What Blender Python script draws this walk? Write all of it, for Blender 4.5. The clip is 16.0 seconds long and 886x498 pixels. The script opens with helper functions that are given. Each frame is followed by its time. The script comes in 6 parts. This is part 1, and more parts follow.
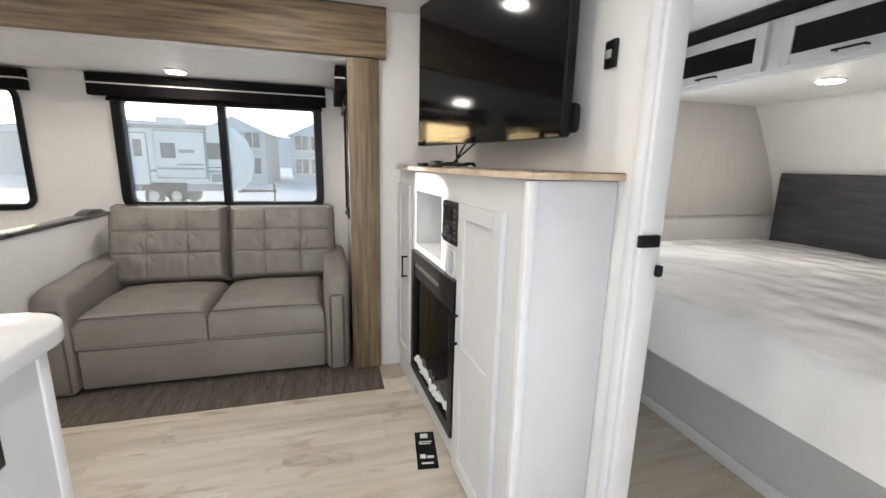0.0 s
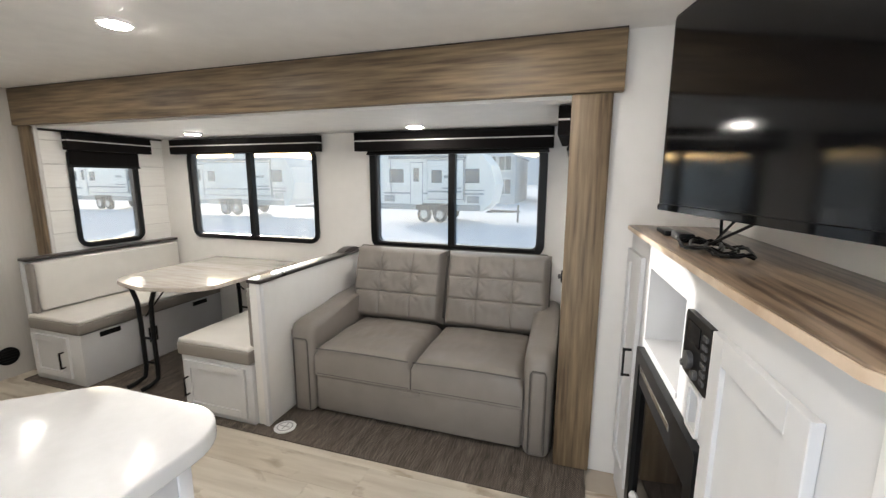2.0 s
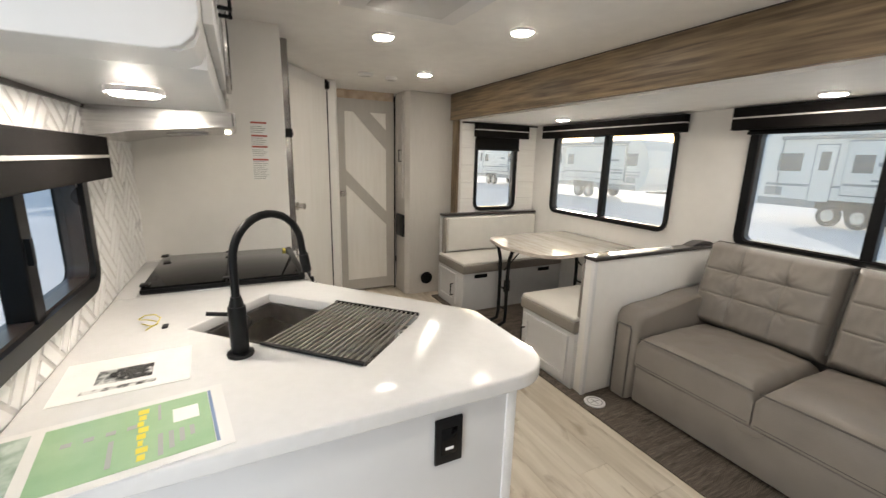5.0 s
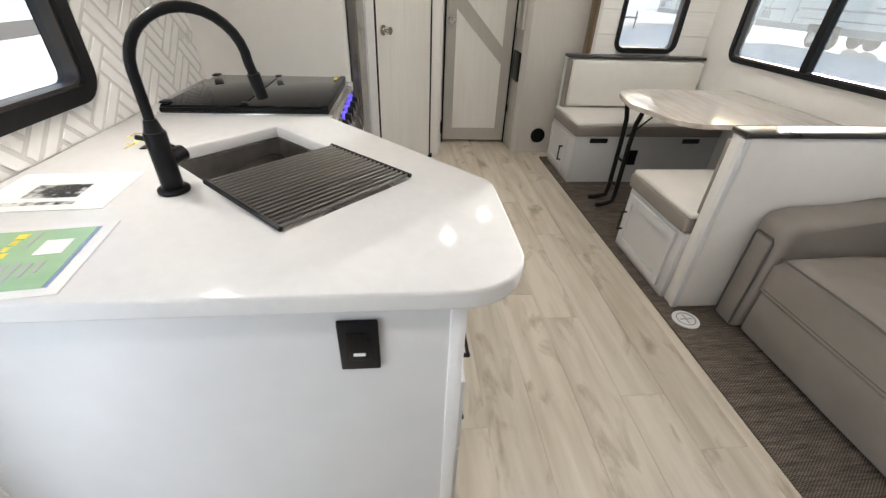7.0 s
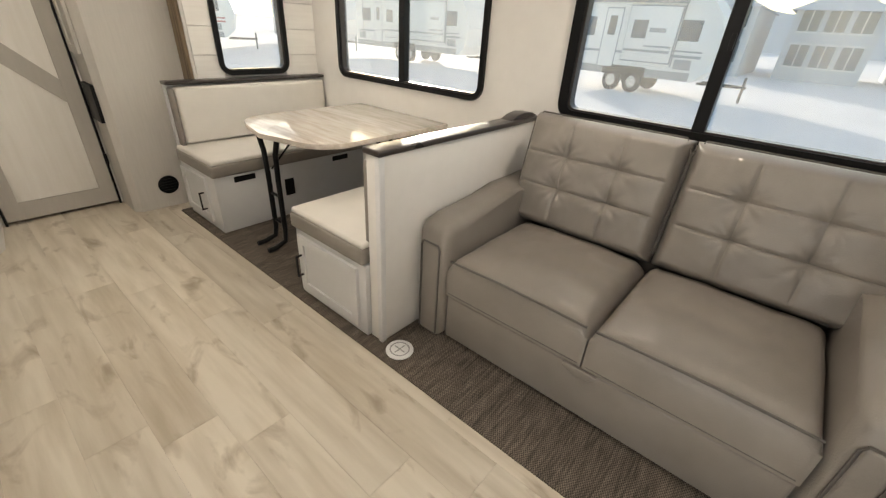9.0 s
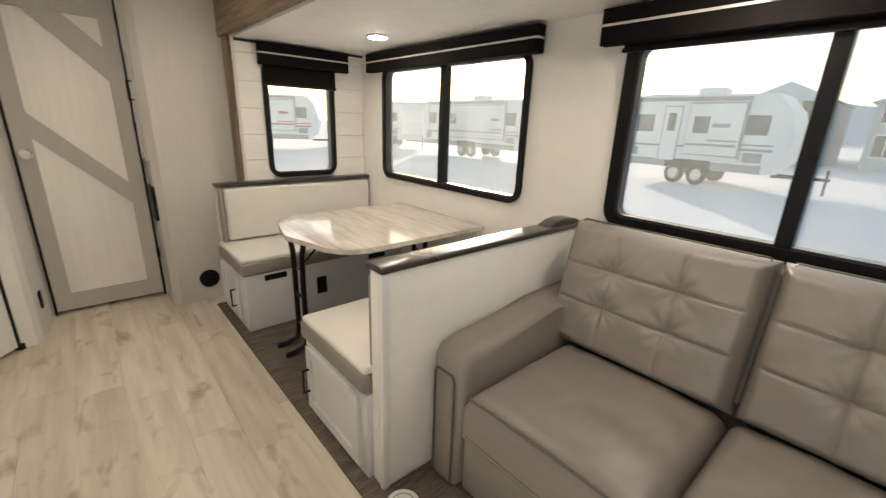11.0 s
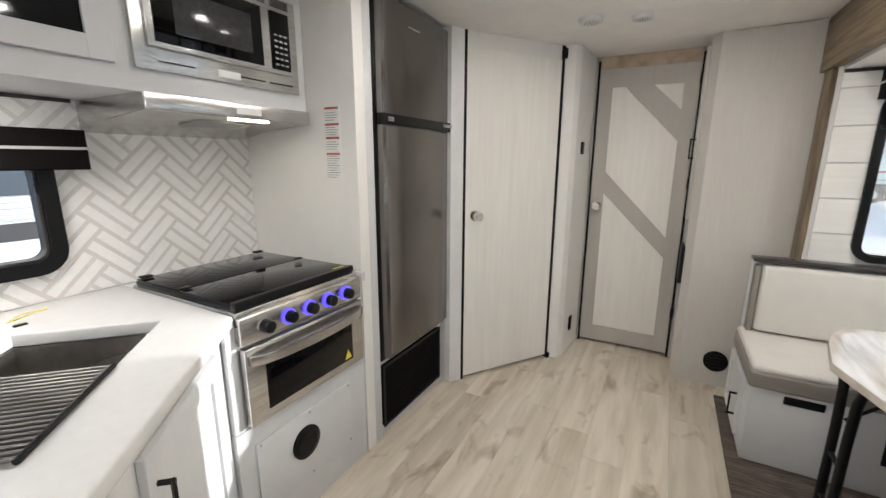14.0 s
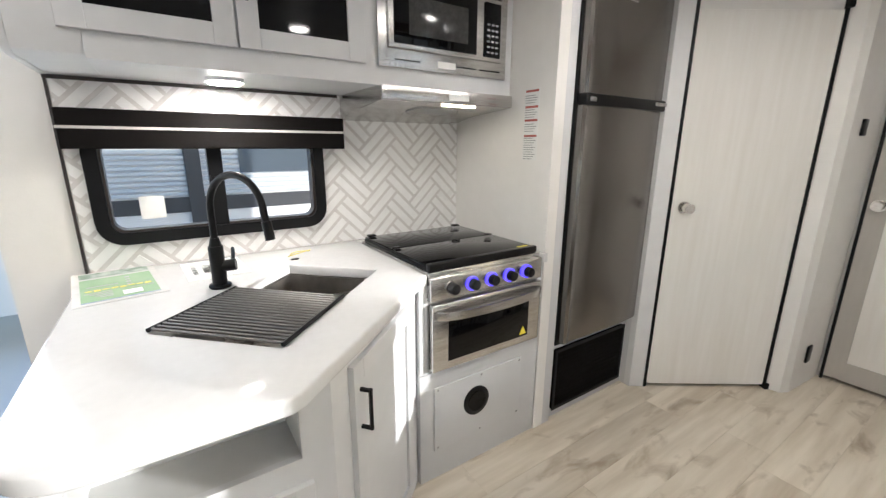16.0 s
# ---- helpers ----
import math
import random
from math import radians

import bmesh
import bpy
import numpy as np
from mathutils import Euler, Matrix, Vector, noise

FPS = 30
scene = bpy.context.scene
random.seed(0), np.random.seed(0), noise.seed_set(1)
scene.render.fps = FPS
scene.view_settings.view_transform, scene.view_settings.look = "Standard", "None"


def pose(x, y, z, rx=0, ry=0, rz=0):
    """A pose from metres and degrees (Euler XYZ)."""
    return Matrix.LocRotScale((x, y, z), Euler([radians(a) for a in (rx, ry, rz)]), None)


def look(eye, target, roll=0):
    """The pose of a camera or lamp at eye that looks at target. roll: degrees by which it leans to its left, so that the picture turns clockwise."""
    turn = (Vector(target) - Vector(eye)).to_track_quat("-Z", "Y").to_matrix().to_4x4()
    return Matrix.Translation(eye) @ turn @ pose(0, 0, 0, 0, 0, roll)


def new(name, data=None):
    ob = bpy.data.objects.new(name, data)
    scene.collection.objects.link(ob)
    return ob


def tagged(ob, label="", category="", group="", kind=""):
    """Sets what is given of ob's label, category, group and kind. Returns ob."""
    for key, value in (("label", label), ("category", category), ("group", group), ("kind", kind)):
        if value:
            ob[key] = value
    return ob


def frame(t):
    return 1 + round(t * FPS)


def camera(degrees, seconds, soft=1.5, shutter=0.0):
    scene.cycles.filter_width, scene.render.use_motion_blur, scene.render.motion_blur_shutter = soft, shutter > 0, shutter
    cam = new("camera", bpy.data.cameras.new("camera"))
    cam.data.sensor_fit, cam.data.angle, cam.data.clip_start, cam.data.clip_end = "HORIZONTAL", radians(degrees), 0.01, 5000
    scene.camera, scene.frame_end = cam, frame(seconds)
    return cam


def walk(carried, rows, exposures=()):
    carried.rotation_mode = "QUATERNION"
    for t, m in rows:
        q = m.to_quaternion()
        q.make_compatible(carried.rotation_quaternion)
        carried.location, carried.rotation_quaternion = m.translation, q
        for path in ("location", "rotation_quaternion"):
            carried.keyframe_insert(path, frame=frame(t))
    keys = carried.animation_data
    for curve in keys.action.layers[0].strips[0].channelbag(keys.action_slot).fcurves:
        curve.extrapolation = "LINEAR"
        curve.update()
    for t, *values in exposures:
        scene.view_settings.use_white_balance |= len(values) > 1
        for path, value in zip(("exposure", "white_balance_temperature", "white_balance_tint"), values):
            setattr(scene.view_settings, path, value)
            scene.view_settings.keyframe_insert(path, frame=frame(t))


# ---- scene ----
cam = camera(94.7, 16.0, soft=1.3, shutter=0.2)
PATH = [
    (0, (0.561, 0.417, 1.26), (1.091, 2.302, 0.856), 1.3),
    (0.5, (0.523, 0.511, 1.304), (0.816, 2.469, 1.022), 0.8),
    (1, (0.519, 0.722, 1.357), (0.539, 2.706, 1.107), 0.7),
    (1.5, (0.576, 0.795, 1.45), (0.294, 2.752, 1.154), 0.5),
    (2, (0.708, 0.842, 1.444), (0.109, 2.721, 1.108), 0.2),
    (2.5, (0.749, 0.85, 1.444), (-0.099, 2.624, 1.078), -0.1),
    (3, (0.757, 0.84, 1.448), (-0.324, 2.48, 1.072), -0.6),
    (3.5, (0.762, 0.826, 1.448), (-0.515, 2.321, 1.08), -1.2),
    (4, (0.757, 0.822, 1.445), (-0.683, 2.162, 1.086), -1.2),
    (4.5, (0.763, 0.814, 1.448), (-0.834, 1.963, 1.089), -0.8),
    (5, (0.74, 0.808, 1.433), (-1.009, 1.675, 1.0), 1.4),
    (5.2, (0.711, 0.82, 1.412), (-1.078, 1.563, 0.916), 2.5),
    (7.3, (0.47, 1.394, 1.328), (-1.169, 1.584, 0.198), 3.0),
    (7.5, (0.429, 1.448, 1.324), (-1.192, 1.857, 0.227), 2.9),
    (8, (0.279, 1.561, 1.319), (-1.179, 2.461, 0.287), 2.7),
    (8.5, (0.19, 1.611, 1.296), (-1.016, 2.847, 0.287), 3.0),
    (8.7, (0.177, 1.634, 1.293), (-0.924, 2.969, 0.291), 3.2),
    (10.8, (0.128, 1.934, 1.337), (-1.201, 3.299, 0.729), 2.2),
    (11, (0.086, 1.973, 1.327), (-1.344, 3.239, 0.735), 2.1),
    (11.5, (-0.082, 2.071, 1.333), (-1.759, 3.001, 0.764), 1.6),
    (12, (-0.222, 2.094, 1.349), (-2.083, 2.579, 0.802), 1.2),
    (12.5, (-0.279, 2.103, 1.353), (-2.21, 2.133, 0.834), 0.8),
    (13, (-0.313, 2.145, 1.366), (-2.217, 1.777, 0.877), 0.6),
    (13.5, (-0.316, 2.177, 1.373), (-2.138, 1.491, 0.915), 0.3),
    (14, (-0.301, 2.177, 1.383), (-2.015, 1.239, 0.954), 0.2),
    (14.5, (-0.292, 2.192, 1.387), (-1.872, 1.031, 0.991), -0.3),
    (15, (-0.282, 2.198, 1.382), (-1.71, 0.85, 1.0), -0.5),
    (15.5, (-0.281, 2.215, 1.377), (-1.54, 0.717, 0.962), -0.2),
    (16, (-0.293, 2.239, 1.363), (-1.373, 0.629, 0.87), 0.3),
]

EXPO = [(0.0, 1.42, 6100, 10), (1.0, 1.44, 6150, 10), (3.5, 1.45, 5980, 10), (4.5, 1.36, 5900, 10), (5.0, 1.28, 6500, 10), (7.5, 1.38, 6050, 10), (8.0, 1.44, 6500, 10), (11.0, 1.34, 7000, 10), (12.0, 1.40, 6350, 10), (12.5, 1.46, 5900, 10), (14.0, 1.53, 5950, 10), (16.0, 1.58, 5950, 10)]
walk(cam, [(t, look(eye, target, roll)) for t, eye, target, roll in PATH], EXPO)

# ---- light ----
ELEV, AZIM = 10.2, -44.0
world = bpy.data.worlds.new("world")
scene.world = world
world.use_nodes = True
wn = world.node_tree
sky = wn.nodes.new("ShaderNodeTexSky")
sky.sky_type = "NISHITA"
sky.sun_disc = False
sky.sun_elevation, sky.sun_rotation = radians(ELEV), radians(AZIM)
wn.links.new(sky.outputs[0], wn.nodes["Background"].inputs[0])
wn.nodes["Background"].inputs[1].default_value = 0.15
sun = bpy.data.lights.new("sun", "SUN")
sun.energy, sun.angle, sun.color = 2.1, radians(0.5), (1.0, 0.95, 0.86)
sun_ob = new("sun", sun)
sd = Vector((math.sin(radians(AZIM)) * math.cos(radians(ELEV)), math.cos(radians(AZIM)) * math.cos(radians(ELEV)), math.sin(radians(ELEV))))
sun_ob.matrix_world = look(sd * 30, (0, 0, 0))


door_light = bpy.data.lights.new("sky_light_doorway", "AREA")
door_light.shape, door_light.size, door_light.size_y, door_light.energy, door_light.color = "RECTANGLE", 0.60, 1.78, 4.2, (0.96, 0.98, 1.0)
new("sky_light_doorway", door_light).matrix_world = look((0.515, 0.318, 0.95), (0.515, 2.0, 0.95))

# Added fill lamp in the unseen bedroom wall opening, in place of sky light.
bed_fill = bpy.data.lights.new("sky_fill_bedroom", "AREA")
bed_fill.shape, bed_fill.size, bed_fill.size_y, bed_fill.energy, bed_fill.color = "RECTANGLE", 0.66, 0.53, 2.4, (0.96, 0.98, 1.0)
new("sky_fill_bedroom", bed_fill).matrix_world = look((2.15, 2.885, 1.165), (2.15, 1.0, 1.1))

# ---- materials ----
def mat(name, col, rough=0.5, metal=0.0, col2=None, scale=20.0, stretch=(1, 1, 1), bump=0.0, bscale=60.0, coat=0.0, detail=4.0, lo=0.35, hi=0.65, rvar=0.08, spec=0.5, rand=0.0, bdist=0.004):
    m = bpy.data.materials.new(name)
    m.use_nodes = True
    n, l = m.node_tree.nodes, m.node_tree.links
    b = n["Principled BSDF"]
    b.inputs["Roughness"].default_value = rough
    b.inputs["Metallic"].default_value = metal
    b.inputs["Coat Weight"].default_value = coat
    b.inputs["Specular IOR Level"].default_value = spec
    tc = n.new("ShaderNodeTexCoord")
    mp = n.new("ShaderNodeMapping")
    mp.inputs["Scale"].default_value = stretch
    vec = tc.outputs["Object"]
    if rand:
        oi = n.new("ShaderNodeObjectInfo")
        mul = n.new("ShaderNodeVectorMath")
        mul.operation = "MULTIPLY_ADD"
        mul.inputs[1].default_value = (7.0, 7.0, 7.0)
        l.new(oi.outputs["Random"], mul.inputs[0])
        l.new(vec, mul.inputs[2])
        vec = mul.outputs[0]
    l.new(vec, mp.inputs["Vector"])
    no = n.new("ShaderNodeTexNoise")
    no.inputs["Scale"].default_value, no.inputs["Detail"].default_value = scale, detail
    l.new(mp.outputs[0], no.inputs["Vector"])
    big = n.new("ShaderNodeTexNoise")
    big.inputs["Scale"].default_value, big.inputs["Detail"].default_value = scale * 0.17, 2.0
    l.new(mp.outputs[0], big.inputs["Vector"])
    mixf = n.new("ShaderNodeMath")
    mixf.operation = "MULTIPLY_ADD"
    mixf.inputs[1].default_value = 0.6
    half = n.new("ShaderNodeMath")
    half.operation = "MULTIPLY"
    half.inputs[1].default_value = 0.4
    l.new(big.outputs["Fac"], half.inputs[0])
    l.new(no.outputs["Fac"], mixf.inputs[0])
    l.new(half.outputs[0], mixf.inputs[2])
    cr = n.new("ShaderNodeValToRGB")
    c2 = col2 if col2 else tuple(c * 0.93 for c in col)
    cr.color_ramp.elements[0].position, cr.color_ramp.elements[1].position = lo, hi
    cr.color_ramp.elements[0].color, cr.color_ramp.elements[1].color = (*c2, 1), (*col, 1)
    l.new(mixf.outputs[0], cr.inputs[0])
    out = cr.outputs[0]
    if rand:
        hs = n.new("ShaderNodeHueSaturation")
        mr = n.new("ShaderNodeMapRange")
        mr.inputs["To Min"].default_value, mr.inputs["To Max"].default_value = 1 - rand, 1 + rand
        l.new(oi.outputs["Random"], mr.inputs["Value"])
        l.new(mr.outputs[0], hs.inputs["Value"])
        l.new(out, hs.inputs["Color"])
        out = hs.outputs[0]
    l.new(out, b.inputs["Base Color"])
    rr = n.new("ShaderNodeMapRange")
    rr.inputs["To Min"].default_value, rr.inputs["To Max"].default_value = max(0.02, rough - rvar), min(1, rough + rvar)
    l.new(big.outputs["Fac"], rr.inputs["Value"])
    l.new(rr.outputs[0], b.inputs["Roughness"])
    if bump:
        nb = n.new("ShaderNodeTexNoise")
        nb.inputs["Scale"].default_value, nb.inputs["Detail"].default_value = bscale, 3.0
        l.new(mp.outputs[0], nb.inputs["Vector"])
        bp = n.new("ShaderNodeBump")
        bp.inputs["Strength"].default_value, bp.inputs["Distance"].default_value = bump, bdist
        l.new(nb.outputs["Fac"], bp.inputs["Height"])
        l.new(bp.outputs[0], b.inputs["Normal"])
    return m


def glow(name, col, strength):
    m = bpy.data.materials.new(name)
    m.use_nodes = True
    b = m.node_tree.nodes["Principled BSDF"]
    b.inputs["Base Color"].default_value = (*col, 1)
    b.inputs["Emission Color"].default_value = (*col, 1)
    b.inputs["Emission Strength"].default_value = strength
    return m


def weave(name, a, b2, sx, sy):
    m = mat(name, (0.95, 0.92, 0.88), 0.9, col2=(0.22, 0.20, 0.18), scale=10, stretch=(13, 1.1, 1), lo=0.36, hi=0.64, bump=0.0)
    n, l = m.node_tree.nodes, m.node_tree.links
    tc = n.new("ShaderNodeTexCoord")
    mp = n.new("ShaderNodeMapping")
    mp.inputs["Scale"].default_value = (sx, sy, sx)
    l.new(tc.outputs["Object"], mp.inputs[0])
    ck = n.new("ShaderNodeTexChecker")
    ck.inputs["Scale"].default_value = 1.0
    ck.inputs["Color1"].default_value, ck.inputs["Color2"].default_value = (*a, 1), (*b2, 1)
    l.new(mp.outputs[0], ck.inputs["Vector"])
    mx = n.new("ShaderNodeMixRGB")
    mx.blend_type = "MULTIPLY"
    mx.inputs[0].default_value = 0.9
    bs = n["Principled BSDF"]
    src = bs.inputs["Base Color"].links[0].from_socket
    l.new(ck.outputs[0], mx.inputs[1])
    l.new(src, mx.inputs[2])
    l.new(mx.outputs[0], bs.inputs["Base Color"])
    bp = n.new("ShaderNodeBump")
    bp.inputs["Strength"].default_value, bp.inputs["Distance"].default_value = 0.6, 0.003
    l.new(ck.outputs["Fac"], bp.inputs["Height"])
    l.new(bp.outputs[0], bs.inputs["Normal"])
    return m


M_WALL = mat("wall_panel", (0.80, 0.78, 0.75), 0.55, scale=14, col2=(0.77, 0.75, 0.72), bump=0.08, bscale=120)
M_CEIL = mat("ceiling_panel", (0.87, 0.855, 0.83), 0.6, scale=10, bump=0.06, bscale=90)
M_WHITE = mat("white_cabinet", (0.63, 0.63, 0.635), 0.42, scale=12, col2=(0.60, 0.60, 0.605), bump=0.03)
M_TRIM = mat("white_trim", (0.74, 0.735, 0.735), 0.4, scale=12)
M_GREYCAB = mat("grey_cabinet", (0.58, 0.58, 0.57), 0.45, scale=12, bump=0.03)
M_TAUPE = mat("taupe_panel", (0.56, 0.535, 0.50), 0.5, scale=16, stretch=(6, 6, 0.5), bump=0.05)
M_COUNTER = mat("white_counter", (0.65, 0.645, 0.64), 0.12, scale=40, col2=(0.62, 0.615, 0.61), rvar=0.02, spec=0.13)
M_OAK = mat("oak_fascia", (0.275, 0.198, 0.115), 0.5, scale=9, col2=(0.085, 0.056, 0.031), stretch=(0.35, 4, 6), bump=0.15, bscale=30, detail=10, lo=0.38, hi=0.62)
M_OAKV = mat("oak_post", (0.25, 0.182, 0.108), 0.5, scale=9, col2=(0.085, 0.056, 0.031), stretch=(6, 4, 0.35), bump=0.15, bscale=30, detail=10, lo=0.38, hi=0.62)
M_WALNUT = mat("walnut_top", (0.29, 0.205, 0.135), 0.3, scale=9, col2=(0.07, 0.042, 0.026), stretch=(6, 0.35, 4), detail=12, lo=0.41, hi=0.57, coat=0.2)
M_TABLE = mat("table_laminate", (0.64, 0.59, 0.53), 0.16, scale=7, col2=(0.44, 0.38, 0.315), stretch=(0.7, 5, 4), detail=8, lo=0.3, hi=0.56, coat=0.2)
M_FLOOR = mat("vinyl_plank", (0.655, 0.595, 0.50), 0.42, scale=4.5, col2=(0.43, 0.365, 0.275), stretch=(0.45, 4.2, 2), detail=9, lo=0.30, hi=0.60, bump=0.06, bscale=24, rand=0.07)


def knots(m, col):
    """Brown knots and smudges over a plank material."""
    n, l = m.node_tree.nodes, m.node_tree.links
    bs = n["Principled BSDF"]
    src = bs.inputs["Base Color"].links[0].from_socket
    mp = [q for q in n if q.type == "MAPPING"][0]
    up = mp.inputs["Vector"].links[0].from_socket
    m2 = n.new("ShaderNodeMapping")
    m2.inputs["Scale"].default_value = (4.2, 9.5, 1)
    l.new(up, m2.inputs[0])
    no = n.new("ShaderNodeTexNoise")
    no.inputs["Scale"].default_value, no.inputs["Detail"].default_value, no.inputs["Distortion"].default_value = 1.0, 5.0, 0.6
    l.new(m2.outputs[0], no.inputs["Vector"])
    cr = n.new("ShaderNodeValToRGB")
    cr.color_ramp.elements[0].position, cr.color_ramp.elements[1].position = 0.57, 0.75
    cr.color_ramp.elements[0].color, cr.color_ramp.elements[1].color = (0, 0, 0, 1), (0.9, 0.85, 0.85, 1)
    l.new(no.outputs["Fac"], cr.inputs[0])
    mx = n.new("ShaderNodeMixRGB")
    mx.inputs[2].default_value = (*col, 1)
    l.new(cr.outputs[0], mx.inputs[0])
    l.new(src, mx.inputs[1])
    l.new(mx.outputs[0], bs.inputs["Base Color"])


knots(M_FLOOR, (0.27, 0.205, 0.135))
M_SEAM = mat("floor_seam", (0.42, 0.365, 0.30), 0.7)
M_RUG = weave("rug_weave", (0.25, 0.21, 0.175), (0.085, 0.07, 0.058), 220, 150)
M_LEATHER = mat("grey_leather", (0.245, 0.218, 0.194), 0.38, scale=6, col2=(0.205, 0.182, 0.16), bump=0.22, bscale=190)
M_PIPING = mat("leather_piping", (0.10, 0.09, 0.08), 0.5)
M_CREAM = mat("cream_vinyl", (0.72, 0.69, 0.64), 0.45, scale=8, bump=0.12, bscale=150)
M_TAUPEV = mat("taupe_vinyl", (0.26, 0.235, 0.21), 0.5, scale=8, bump=0.15, bscale=150)
M_BLACK = mat("black_plastic", (0.007, 0.007, 0.0075), 0.35, scale=30, spec=0.2)
M_DARK = mat("dark_cap", (0.035, 0.027, 0.024), 0.3, scale=20, coat=0.15)
M_VALANCE = mat("dark_valance", (0.0075, 0.0063, 0.006), 0.8, scale=60, bump=0.3, bscale=300, spec=0.1)
M_STRIPE = mat("valance_stripe", (0.6, 0.58, 0.55), 0.4)
M_STEEL = mat("stainless", (0.72, 0.71, 0.695), 0.24, 1.0, scale=10, col2=(0.52, 0.51, 0.50), stretch=(1, 1, 12))
M_FRIDGE = mat("dark_stainless", (0.235, 0.222, 0.21), 0.25, 1.0, rvar=0.02, scale=10, col2=(0.225, 0.212, 0.20), stretch=(14, 14, 0.4))
M_SINK = mat("sink_steel", (0.58, 0.55, 0.52), 0.28, 1.0, scale=14, col2=(0.34, 0.325, 0.31))
M_NICKEL = mat("nickel", (0.75, 0.72, 0.68), 0.2, 1.0)
M_GLOSSB = mat("black_glass", (0.003, 0.003, 0.0035), 0.05, rvar=0.02, spec=0.22)
M_RACK = mat("rack_steel", (0.22, 0.21, 0.20), 0.42, 1.0, scale=14)
M_OVENW = mat("microwave_window", (0.05, 0.05, 0.05), 0.15, scale=300, col2=(0.025, 0.025, 0.025))
M_EDGE = mat("pale_edge_band", (0.62, 0.50, 0.38), 0.45, scale=12, col2=(0.40, 0.29, 0.20), stretch=(3, 1, 1))
M_TVS = mat("screen", (0.003, 0.003, 0.0035), 0.09, rvar=0.02, spec=0.26)
M_TILE = mat("white_tile", (0.84, 0.83, 0.82), 0.3, scale=30)
M_GROUT = mat("grey_grout", (0.66, 0.635, 0.62), 0.7, scale=60)
M_SHIP = mat("shiplap_white", (0.80, 0.785, 0.755), 0.5, scale=9, col2=(0.74, 0.72, 0.69), stretch=(1, 0.5, 6), bump=0.08)
M_WASH = mat("whitewash_door", (0.83, 0.81, 0.775), 0.5, scale=7, col2=(0.77, 0.745, 0.70), stretch=(5, 5, 0.35), detail=8, bump=0.08, bscale=40)
M_STILE = mat("greige_stile", (0.46, 0.435, 0.40), 0.5, scale=9, stretch=(4, 4, 0.6), bump=0.05)
M_SNOW = mat("snow", (0.88, 0.86, 0.85), 0.8, scale=0.6, col2=(0.78, 0.765, 0.76), bump=0.3, bscale=2)
M_RVW = mat("rv_white", (0.84, 0.83, 0.81), 0.4, scale=1)
M_RVG = mat("rv_grey", (0.30, 0.31, 0.33), 0.4, scale=1)
M_RVGL = mat("rv_window", (0.10, 0.12, 0.14), 0.1)
M_RED = mat("red_stripe", (0.45, 0.05, 0.04), 0.5)
M_TYRE = mat("tyre", (0.02, 0.02, 0.02), 0.8)
M_HOUSE = mat("house_siding", (0.50, 0.53, 0.56), 0.6, scale=2, stretch=(1, 1, 8))
M_ROOF = mat("house_roof", (0.55, 0.60, 0.68), 0.8, scale=2)
M_SIDING = mat("grey_siding", (0.60, 0.63, 0.66), 0.5, scale=2)
M_PLASTIC = mat("clear_wrap", (0.80, 0.79, 0.775), 0.2, scale=5, col2=(0.73, 0.72, 0.705), stretch=(1, 1.6, 1), bump=0.4, bscale=3.2, coat=0.5, bdist=0.03)
M_HEADB = mat("grey_headboard", (0.07, 0.067, 0.064), 0.6, scale=6, col2=(0.028, 0.027, 0.026), stretch=(1, 0.6, 5), bump=0.2)
M_GREEN = mat("green_print", (0.40, 0.55, 0.36), 0.2, scale=12, col2=(0.31, 0.48, 0.29))
M_PHOTO = mat("photo_print", (0.50, 0.58, 0.52), 0.2, scale=25, col2=(0.16, 0.24, 0.17), lo=0.4, hi=0.6)
M_MONO = mat("grey_photo", (0.62, 0.62, 0.60), 0.3, scale=60, col2=(0.04, 0.04, 0.04), lo=0.44, hi=0.56)
M_BLUEPR = mat("blue_print", (0.20, 0.28, 0.45), 0.3)
M_PAPER = mat("paper_white", (0.80, 0.80, 0.78), 0.4)
M_YELLOW = mat("yellow_print", (0.75, 0.62, 0.05), 0.4)
M_GREYPR = mat("grey_print", (0.35, 0.35, 0.35), 0.5)
M_REDPR = mat("red_print", (0.42, 0.10, 0.08), 0.5)
M_LAMP = glow("lamp_lens", (1.0, 0.91, 0.79), 80.0)
M_STRIP = glow("hood_lamp", (1.0, 0.85, 0.6), 9.0)
M_BLUE = glow("knob_ring", (0.10, 0.07, 1.0), 0.55)
M_DKGREY = mat("dark_grey_plastic", (0.07, 0.07, 0.072), 0.4)

M_GLASS = bpy.data.materials.new("window_glass")
M_GLASS.use_nodes = True
g = M_GLASS.node_tree.nodes["Principled BSDF"]
g.inputs["Transmission Weight"].default_value = 1.0
g.inputs["Roughness"].default_value = 0.0
g.inputs["IOR"].default_value = 1.03
g.inputs["Base Color"].default_value = (0.78, 0.79, 0.81, 1)


